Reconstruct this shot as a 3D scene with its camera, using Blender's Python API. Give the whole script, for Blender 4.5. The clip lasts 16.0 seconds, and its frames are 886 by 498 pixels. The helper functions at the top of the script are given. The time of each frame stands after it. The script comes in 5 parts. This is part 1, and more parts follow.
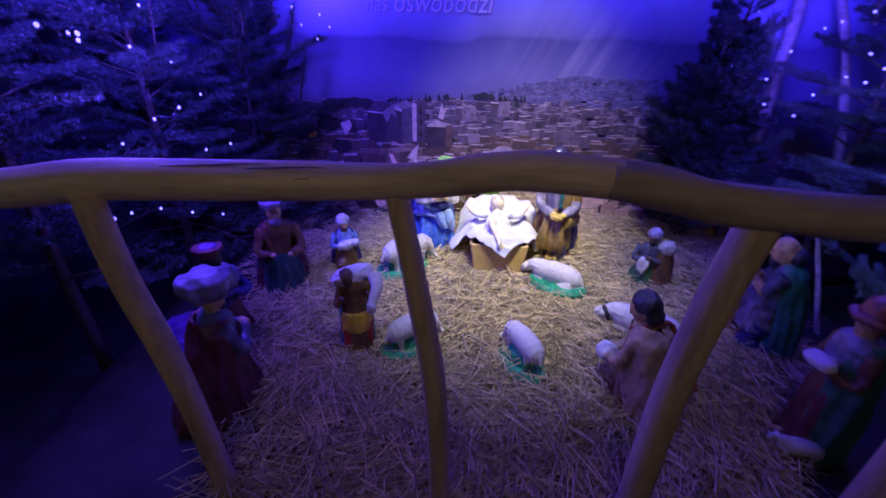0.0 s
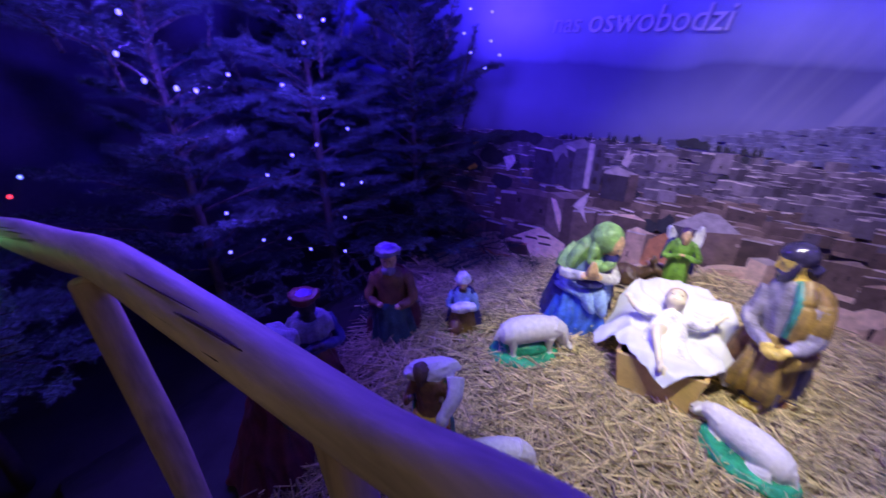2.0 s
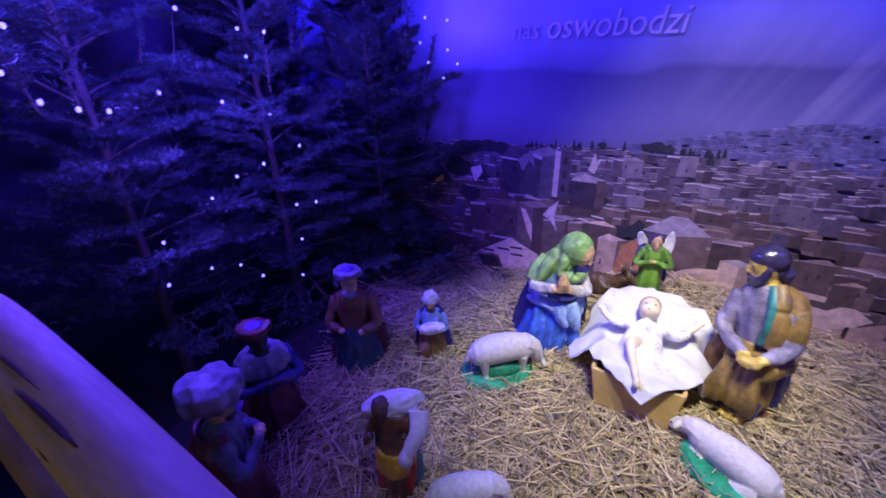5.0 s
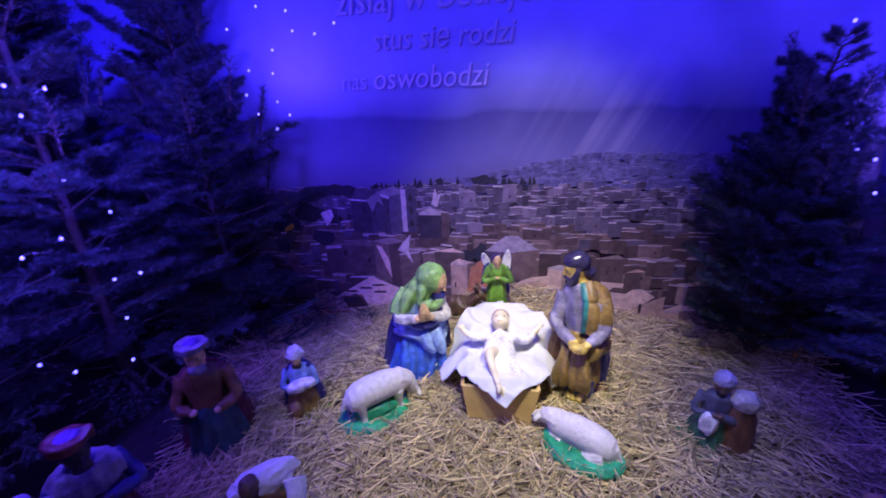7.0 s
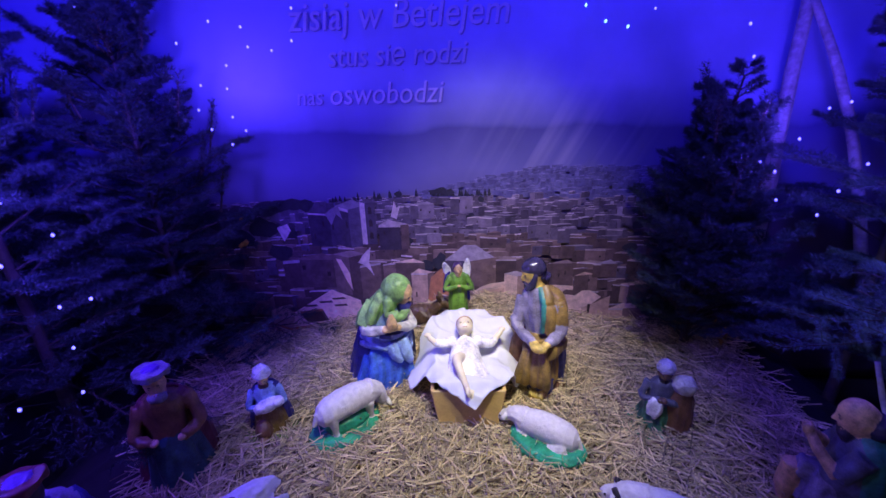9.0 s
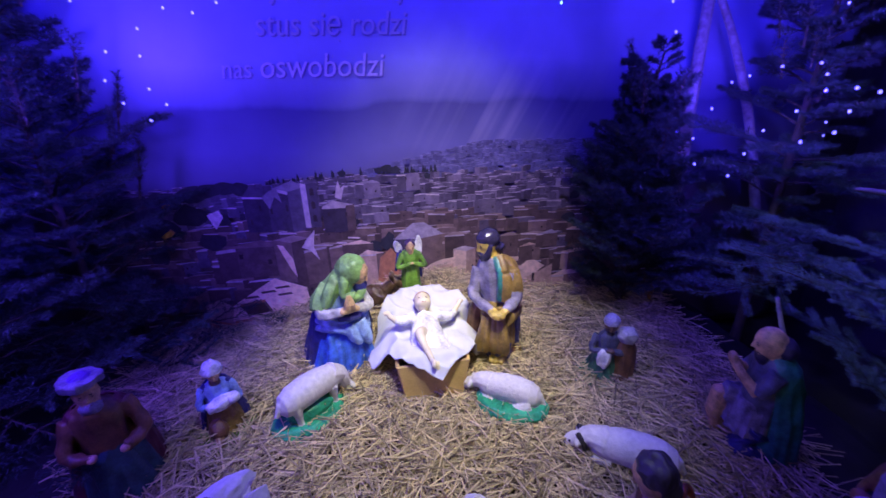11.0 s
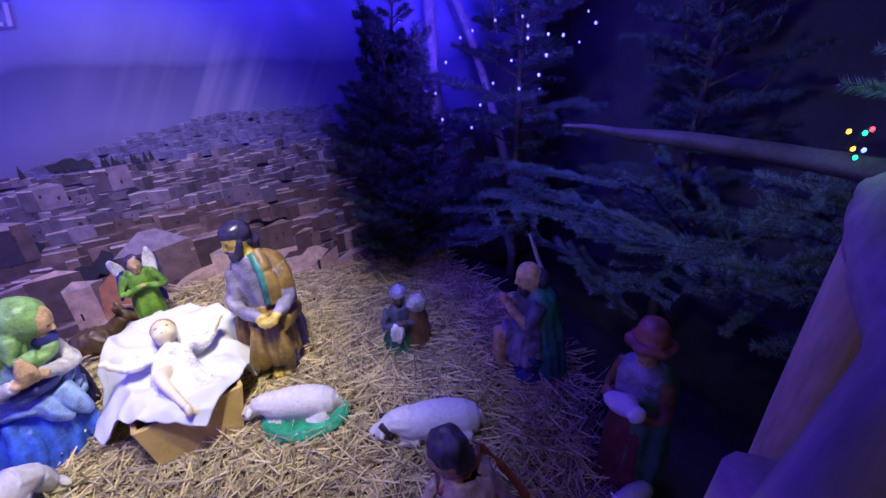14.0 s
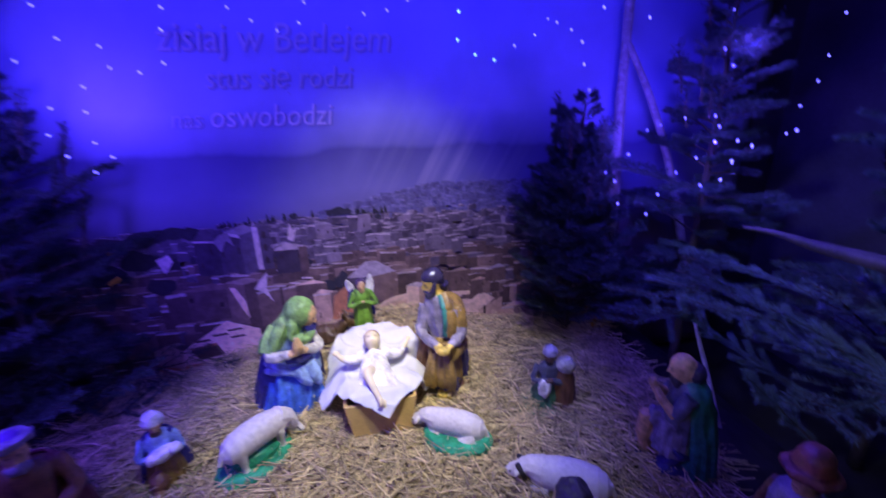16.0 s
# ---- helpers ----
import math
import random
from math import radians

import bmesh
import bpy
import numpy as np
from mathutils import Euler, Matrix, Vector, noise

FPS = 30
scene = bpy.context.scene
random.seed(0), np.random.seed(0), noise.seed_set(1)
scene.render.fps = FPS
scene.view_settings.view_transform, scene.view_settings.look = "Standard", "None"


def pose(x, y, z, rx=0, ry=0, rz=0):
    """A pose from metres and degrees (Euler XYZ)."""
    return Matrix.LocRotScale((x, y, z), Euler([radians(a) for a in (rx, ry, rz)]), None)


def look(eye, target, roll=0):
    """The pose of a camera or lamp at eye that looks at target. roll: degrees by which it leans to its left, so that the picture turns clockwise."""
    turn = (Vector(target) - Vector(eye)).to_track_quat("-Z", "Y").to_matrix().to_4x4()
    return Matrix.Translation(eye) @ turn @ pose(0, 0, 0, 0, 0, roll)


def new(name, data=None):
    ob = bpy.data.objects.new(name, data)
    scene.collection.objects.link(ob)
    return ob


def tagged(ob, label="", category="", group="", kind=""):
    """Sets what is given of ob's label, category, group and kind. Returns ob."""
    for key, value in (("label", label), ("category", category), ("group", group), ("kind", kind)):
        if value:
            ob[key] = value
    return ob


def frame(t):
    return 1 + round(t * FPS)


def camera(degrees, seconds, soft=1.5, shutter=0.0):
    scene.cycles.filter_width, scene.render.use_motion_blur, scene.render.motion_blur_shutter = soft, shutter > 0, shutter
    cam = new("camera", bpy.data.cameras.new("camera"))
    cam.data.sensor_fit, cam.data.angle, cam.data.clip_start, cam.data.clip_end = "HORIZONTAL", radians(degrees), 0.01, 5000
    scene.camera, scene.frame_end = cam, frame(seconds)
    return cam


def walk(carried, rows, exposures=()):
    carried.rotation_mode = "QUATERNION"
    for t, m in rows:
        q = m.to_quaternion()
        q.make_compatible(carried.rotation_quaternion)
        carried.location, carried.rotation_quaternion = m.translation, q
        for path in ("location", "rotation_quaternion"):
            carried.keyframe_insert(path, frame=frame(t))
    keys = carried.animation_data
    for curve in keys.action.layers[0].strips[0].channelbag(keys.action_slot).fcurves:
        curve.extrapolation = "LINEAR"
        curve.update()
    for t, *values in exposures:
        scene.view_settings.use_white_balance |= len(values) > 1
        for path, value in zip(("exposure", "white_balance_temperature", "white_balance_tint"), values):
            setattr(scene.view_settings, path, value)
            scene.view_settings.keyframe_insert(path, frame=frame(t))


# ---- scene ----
cam = camera(95.5, 16.0, shutter=0.7)
PATH = [
    (0, (0.191, 0.005, 1.336), (-0.027, 1.765, 0.41), 1.2),
    (0.5, (0.303, 0.147, 1.373), (-0.08, 1.879, 0.449), 1.2),
    (1, (0.319, 0.334, 1.402), (-0.251, 2.019, 0.486), 1.5),
    (1.5, (0.279, 0.525, 1.435), (-0.515, 2.122, 0.528), 1.2),
    (2, (0.284, 0.652, 1.442), (-0.767, 2.092, 0.536), 0.0),
    (2.5, (0.286, 0.692, 1.446), (-0.918, 2.014, 0.55), -0.1),
    (3, (0.283, 0.719, 1.453), (-0.965, 2.007, 0.567), -0.3),
    (3.5, (0.275, 0.758, 1.436), (-0.95, 2.089, 0.584), -0.1),
    (3.7, (0.266, 0.799, 1.417), (-0.921, 2.166, 0.567), 0.2),
    (5.8, (0.32, 0.794, 1.446), (-0.469, 2.436, 0.619), -2.8),
    (6, (0.323, 0.785, 1.451), (-0.383, 2.477, 0.651), -2.7),
    (6.5, (0.337, 0.775, 1.463), (-0.207, 2.54, 0.694), -2.5),
    (7, (0.364, 0.771, 1.471), (-0.048, 2.59, 0.748), -2.3),
    (7.5, (0.355, 0.751, 1.497), (0.053, 2.613, 0.832), -1.7),
    (8, (0.33, 0.727, 1.514), (0.1, 2.612, 0.888), -1.2),
    (8.5, (0.308, 0.714, 1.519), (0.125, 2.592, 0.855), -1.2),
    (9, (0.296, 0.694, 1.516), (0.136, 2.563, 0.822), -1.6),
    (9.2, (0.279, 0.687, 1.509), (0.166, 2.562, 0.823), -1.6),
    (11.3, (0.157, 0.678, 1.462), (0.415, 2.503, 0.686), -1.4),
    (11.5, (0.175, 0.673, 1.47), (0.495, 2.487, 0.691), -1.5),
    (12, (0.209, 0.696, 1.462), (0.725, 2.455, 0.661), -1.3),
    (12.5, (0.289, 0.747, 1.443), (1.01, 2.428, 0.635), -1.6),
    (13, (0.42, 0.772, 1.4), (1.301, 2.365, 0.572), -2.3),
    (13.5, (0.45, 0.827, 1.349), (1.433, 2.347, 0.499), -2.3),
    (14, (0.444, 0.829, 1.346), (1.45, 2.323, 0.477), -2.1),
    (14.5, (0.437, 0.808, 1.36), (1.371, 2.351, 0.496), -2.0),
    (15, (0.366, 0.753, 1.399), (1.088, 2.43, 0.585), -2.0),
    (15.5, (0.332, 0.691, 1.449), (0.855, 2.473, 0.706), -1.5),
    (16, (0.297, 0.58, 1.557), (0.628, 2.446, 0.917), -1.4),
]
walk(cam, [(t, look(eye, target, roll)) for t, eye, target, roll in PATH], [(0, 0.05), (3.7, 0.0), (5.8, 0.0), (7, -0.1), (8, -0.25), (9.2, -0.25), (11.3, -0.1), (12.5, 0.0), (15, 0.0), (16, -0.15)])

from mathutils.bvhtree import BVHTree

# ---- light ----
world = bpy.data.worlds.new("world")
world.use_nodes = True
scene.world = world
world.node_tree.nodes["Background"].inputs[0].default_value = (0.10, 0.07, 0.45, 1)
world.node_tree.nodes["Background"].inputs[1].default_value = 0.02


def lamp(name, kind, eye, target, colour, watts, **more):
    data = bpy.data.lights.new(name, kind)
    data.color, data.energy = colour, watts
    if kind == "AREA":
        data.shape, data.size, data.size_y = "RECTANGLE", more["size"][0], more["size"][1]
    else:
        data.shadow_soft_size = more.get("soft", 0.05)
    if kind == "SPOT":
        data.spot_size, data.spot_blend = radians(more["angle"]), more["blend"]
    ob = new(name, data)
    ob.matrix_world = look(eye, target)
    return ob


# blue flood over the banner, warm spot over the manger, violet wash over the straw, added warm fill on the printed
# town, weak room light behind the rail
lamp("blue_flood", "AREA", (0.68, 2.05, 3.1), (0.68, 3.3, 2.0), (0.036, 0.018, 1.0), 46, size=(1.7, 0.3))
lamp("manger_spot", "SPOT", (0.70, 1.75, 2.85), (0.24, 2.36, 0.0), (1.0, 0.91, 0.40), 240, angle=40, blend=1.0, soft=0.04)
lamp("violet_wash", "SPOT", (0.30, 1.30, 3.25), (0.30, 2.36, 0.10), (0.56, 0.59, 0.94), 345, angle=47, blend=1.0, soft=0.10)
lamp("town_fill", "SPOT", (0.45, 1.45, 3.2), (0.38, 3.33, 0.28), (1.0, 0.82, 0.58), 250, angle=42, blend=1.0, soft=0.10)
lamp("room_light", "AREA", (0.2, -1.3, 2.2), (0.1, 1.2, 0.8), (1.0, 0.76, 0.56), 5.5, size=(1.6, 0.8))
# added fill without a fixture, to lift the dark trees and fir branches
lamp("tree_fill", "SPOT", (0.6, 1.0, 3.2), (-1.9, 2.1, 1.95), (0.040, 0.020, 1.0), 2000, angle=50, blend=1.0, soft=0.15)
lamp("tree_fill", "SPOT", (0.3, 1.0, 3.2), (2.3, 2.4, 1.35), (0.045, 0.024, 1.0), 600, angle=48, blend=1.0, soft=0.15)
lamp("side_fill", "SPOT", (-0.9, 0.9, 3.1), (2.6, 1.9, 1.0), (0.40, 0.42, 1.0), 350, angle=38, blend=1.0, soft=0.15)
for place, watts in (((-1.16, 1.22, 1.42), 6), ((-1.34, 1.60, 1.30), 12), ((-1.34, 1.76, 1.05), 5), ((-1.34, 1.36, 0.80), 1.5), ((-1.24, 2.0, 1.50), 16), ((-1.5, 1.35, 1.75), 12), ((-1.14, 3.0, 1.6), 5), ((1.85, 2.25, 1.36), 8), ((1.78, 2.75, 1.38), 6), ((2.25, 2.5, 1.85), 4)):
    lamp("fairy_glow", "POINT", place, (place[0], place[1], 0), (0.10, 0.045, 1.0), 2.3 * watts, soft=0.03)
lamp("coloured_glow", "POINT", (-1.36, 0.66, 0.98), (-1.36, 0.66, 0), (0.25, 1.0, 0.45), 0.25, soft=0.03)
lamp("coloured_glow", "POINT", (1.82, 1.07, 1.17), (1.82, 1.07, 0), (0.3, 1.0, 0.6), 0.18, soft=0.03)


# ---- materials ----
def material(name, colour, rough=0.7, spread=0.25, scale=30.0, fine=180.0, bump=0.3, metal=0.0, island=0.0, piece=0.0, coords="Object", depth=0.004, stretch=None):
    m = bpy.data.materials.new(name)
    m.use_nodes = True
    nodes, links = m.node_tree.nodes, m.node_tree.links
    shader = nodes["Principled BSDF"]
    shader.inputs["Roughness"].default_value, shader.inputs["Metallic"].default_value = rough, metal
    place = nodes.new("ShaderNodeTexCoord")
    coarse, grain = nodes.new("ShaderNodeTexNoise"), nodes.new("ShaderNodeTexNoise")
    for tex, s in ((coarse, scale), (grain, fine)):
        tex.inputs["Scale"].default_value, tex.inputs["Detail"].default_value = s, 4
        if stretch:
            lay = nodes.new("ShaderNodeMapping")
            lay.inputs["Scale"].default_value = stretch
            links.new(place.outputs[coords], lay.inputs["Vector"])
            links.new(lay.outputs[0], tex.inputs["Vector"])
        else:
            links.new(place.outputs[coords], tex.inputs["Vector"])
    mix = nodes.new("ShaderNodeMath")
    mix.operation = "MULTIPLY_ADD"
    links.new(grain.outputs[0], mix.inputs[0])
    mix.inputs[1].default_value = 0.45
    links.new(coarse.outputs[0], mix.inputs[2])
    ramp = nodes.new("ShaderNodeMapRange")
    ramp.inputs[1].default_value, ramp.inputs[2].default_value = 0.45, 1.0
    ramp.inputs[3].default_value, ramp.inputs[4].default_value = 1 - spread, 1 + spread
    links.new(mix.outputs[0], ramp.inputs[0])
    value = ramp.outputs[0]
    if island or piece:
        source = nodes.new("ShaderNodeNewGeometry" if island else "ShaderNodeObjectInfo")
        k = nodes.new("ShaderNodeMapRange")
        k.inputs[3].default_value, k.inputs[4].default_value = 1 - (island or piece), 1 + (island or piece)
        links.new(source.outputs["Random Per Island" if island else "Random"], k.inputs[0])
        times = nodes.new("ShaderNodeMath")
        times.operation = "MULTIPLY"
        links.new(value, times.inputs[0])
        links.new(k.outputs[0], times.inputs[1])
        value = times.outputs[0]
    tint = nodes.new("ShaderNodeVectorMath")
    tint.operation = "SCALE"
    tint.inputs[0].default_value = colour
    links.new(value, tint.inputs["Scale"])
    links.new(tint.outputs[0], shader.inputs["Base Color"])
    if bump:
        relief = nodes.new("ShaderNodeBump")
        relief.inputs["Strength"].default_value, relief.inputs["Distance"].default_value = bump, depth
        links.new(mix.outputs[0], relief.inputs["Height"])
        links.new(relief.outputs[0], shader.inputs["Normal"])
    return m


def glow(name, colour, strength):
    m = bpy.data.materials.new(name)
    m.use_nodes = True
    shader = m.node_tree.nodes["Principled BSDF"]
    shader.inputs["Base Color"].default_value = (*colour, 1)
    shader.inputs["Emission Color"].default_value = (*colour, 1)
    shader.inputs["Emission Strength"].default_value = strength
    return m


def plaster(name, colour, rough=0.45):
    return material(name, colour, rough, 0.62, 17, 120, 0.45)


GREEN_VEIL, BLUE, PALE_BLUE, NAVY = plaster("green_paint", (0.20, 0.37, 0.10)), plaster("blue_paint", (0.045, 0.12, 0.48)), plaster("pale_blue_paint", (0.26, 0.38, 0.60)), plaster("navy_paint", (0.03, 0.03, 0.16))
WHITE, SKIN, HAIR, BEARD = plaster("white_paint", (0.75, 0.74, 0.70)), plaster("skin_paint", (0.56, 0.37, 0.17)), plaster("dark_hair_paint", (0.028, 0.022, 0.04)), plaster("brown_hair_paint", (0.10, 0.055, 0.035))
GREY_VIOLET, OCHRE, BROWN, TEAL = plaster("grey_violet_paint", (0.22, 0.20, 0.27)), plaster("ochre_paint", (0.24, 0.155, 0.04)), plaster("brown_paint", (0.17, 0.085, 0.035)), plaster("teal_paint", (0.03, 0.17, 0.14))
RED, GOLD, LEAF_GREEN, TAN = plaster("red_paint", (0.45, 0.05, 0.03)), plaster("yellow_paint", (0.62, 0.42, 0.04)), plaster("bright_green_paint", (0.15, 0.33, 0.04)), plaster("tan_paint", (0.42, 0.29, 0.18))
BASE_GREEN, WOOL, BLACK, SILVER = plaster("base_green_paint", (0.02, 0.28, 0.13)), material("wool_paint", (0.62, 0.59, 0.55), 0.7, 0.14, 60, 200, 0.7), plaster("black_paint", (0.02, 0.018, 0.02)), plaster("silver_paint", (0.36, 0.34, 0.46), 0.3)
BURGUNDY, DARK_TEAL, DEEP_GREEN, VIOLET = plaster("burgundy_paint", (0.13, 0.03, 0.035)), plaster("dark_teal_paint", (0.03, 0.09, 0.10)), plaster("deep_green_paint", (0.05, 0.17, 0.09)), plaster("violet_paint", (0.14, 0.05, 0.32))
ORANGE, INFANT_SKIN, SLATE = plaster("orange_paint", (0.34, 0.10, 0.05)), material("infant_skin_paint", (0.72, 0.64, 0.42), 0.4, 0.12, 26, 150, 0.1), plaster("slate_blue_paint", (0.10, 0.105, 0.15))
CURLS = plaster("dark_curls_paint", (0.05, 0.042, 0.05))
HAT = plaster("hat_brown_paint", (0.22, 0.075, 0.05))
OFF_WHITE = plaster("off_white_paint", (0.50, 0.49, 0.44))
GLOSSY_HAIR, PLUM = plaster("glossy_hair_paint", (0.03, 0.025, 0.06), 0.22), plaster("plum_hair_paint", (0.07, 0.04, 0.10), 0.35)
OLIVE_SKIN = plaster("olive_skin_paint", (0.52, 0.38, 0.08))
STRAW = material("straw", (0.54, 0.45, 0.24), 0.5, 0.2, 25, 160, 0.0, island=0.62, coords="Object")
# shade in the gaps between stalks is put into this dark base colour
STRAW_BED = material("straw_gap_shade", (0.085, 0.058, 0.032), 0.9, 0.5, 22, 110, 1.0, depth=0.02)
LOG = material("peeled_log", (0.54, 0.44, 0.33), 0.6, 0.42, 16, 90, 0.5, stretch=(0.16, 1, 1))
POST = material("peeled_post", (0.46, 0.35, 0.24), 0.6, 0.42, 16, 90, 0.5, stretch=(1, 1, 0.16))
DULL_LOG = material("weathered_log", (0.30, 0.24, 0.19), 0.7, 0.42, 16, 90, 0.5, stretch=(0.16, 1, 1))
CRACK = material("log_crack", (0.06, 0.035, 0.02), 0.9, 0.3)
CRIB = material("pine_board", (0.58, 0.40, 0.13), 0.5, 0.2, 12, 90, 0.2, piece=0.12)
CLOTH = material("white_cloth", (0.62, 0.63, 0.66), 0.85, 0.05, 20, 400, 0.25)
NEEDLE = material("spruce_needle", (0.030, 0.052, 0.050), 0.6, 0.3, 10, 60, 0.0, island=0.5)
FIR = material("fir_needle", (0.085, 0.14, 0.13), 0.6, 0.3, 10, 60, 0.0, island=0.4)
BARK = material("bark", (0.06, 0.045, 0.035), 0.9, 0.4, 20, 120, 0.8)
BIRCH = material("birch_bark", (0.34, 0.31, 0.30), 0.7, 0.5, 18, 60, 0.4)
DRY_LEAF = material("dry_leaf", (0.58, 0.34, 0.05), 0.8, 0.4, 40, 200, 0.4)
FLOOR = material("dark_floor", (0.03, 0.028, 0.028), 0.8, 0.4, 4, 40, 0.3)
WALL = material("dark_wall", (0.04, 0.035, 0.05), 0.9, 0.3, 3, 40, 0.3)
CABLE = material("dark_cable", (0.01, 0.02, 0.015), 0.5, 0.1, bump=0.0)


# ---- builders ----
def link(name, bm, mats, parent=None, label="", smooth=True):
    mesh = bpy.data.meshes.new(name)
    bm.to_mesh(mesh)
    bm.free()
    for m in mats if isinstance(mats, (list, tuple)) else [mats]:
        mesh.materials.append(m)
    if smooth:
        mesh.shade_smooth()
    ob = new(name, mesh)
    ob.parent = parent
    if label:
        ob["label"] = label
    return ob


def part(name, bm, mat, parent, label="", smooth=True):
    return link(name, bm, mat, parent, label, smooth)


def empty(name, m, label, category, group=""):
    ob = new(name)
    ob.matrix_world = m
    ob.empty_display_size = 0.05
    return tagged(ob, label, category, group)


def skin(bm, rings, index=0, closed=True, cap=True):
    rows = [[bm.verts.new(p) for p in ring] for ring in rings]
    n = len(rows[0])
    for a, b in zip(rows, rows[1:]):
        for i in range(n if closed else n - 1):
            bm.faces.new((a[i], a[(i + 1) % n], b[(i + 1) % n], b[i])).material_index = index
    if cap and closed:
        bm.faces.new(rows[0][::-1]).material_index = index
        bm.faces.new(rows[-1]).material_index = index


def tube(bm, points, radii, n=10, rough=0.0, index=0, seed=0):
    """A tapering log or limb along points, uneven by rough."""
    points = [Vector(p) for p in points]
    rings = []
    for i, p in enumerate(points):
        way = (points[min(i + 1, len(points) - 1)] - points[max(i - 1, 0)]).normalized()
        side = way.cross(Vector((0.31, 0.2, 0.93)) if abs(way.z) < 0.9 else Vector((1, 0, 0))).normalized()
        up = side.cross(way)
        ring = []
        for k in range(n):
            a = 2 * math.pi * k / n
            r = radii[i] * (1 + rough * noise.noise(Vector((math.cos(a) * 1.3 + seed, math.sin(a) * 1.3, p.length * 6 + i * 0.1))))
            ring.append(p + (side * math.cos(a) + up * math.sin(a)) * r)
        rings.append(ring)
    skin(bm, rings, index)


def smooth_line(points, steps):
    """Points along a Catmull-Rom line."""
    pts = [Vector(p) for p in points]
    pts = [2 * pts[0] - pts[1]] + pts + [2 * pts[-1] - pts[-2]]
    out = []
    for i in range(1, len(pts) - 2):
        for k in range(steps):
            t = k / steps
            a, b, c, d = pts[i - 1:i + 3]
            out.append(0.5 * (2 * b + (c - a) * t + (2 * a - 5 * b + 4 * c - d) * t * t + (3 * b - a - 3 * c + d) * t ** 3))
    return out + [pts[-2]]


def board(bm, size, at, turn=(0, 0, 0), bevel=0.004, taper=1.0):
    made = bmesh.ops.create_cube(bm, size=1, matrix=Matrix.Diagonal((*size, 1)))["verts"]
    for v in made:
        if v.co.z < 0:
            v.co.x *= taper
    edges = {e for v in made for e in v.link_edges}
    made = list({v for f in bmesh.ops.bevel(bm, geom=list(edges), offset=bevel, segments=1, affect="EDGES")["faces"] for v in f.verts} | {v for v in made if v.is_valid})
    bmesh.ops.transform(bm, matrix=pose(*at, *turn), verts=made)


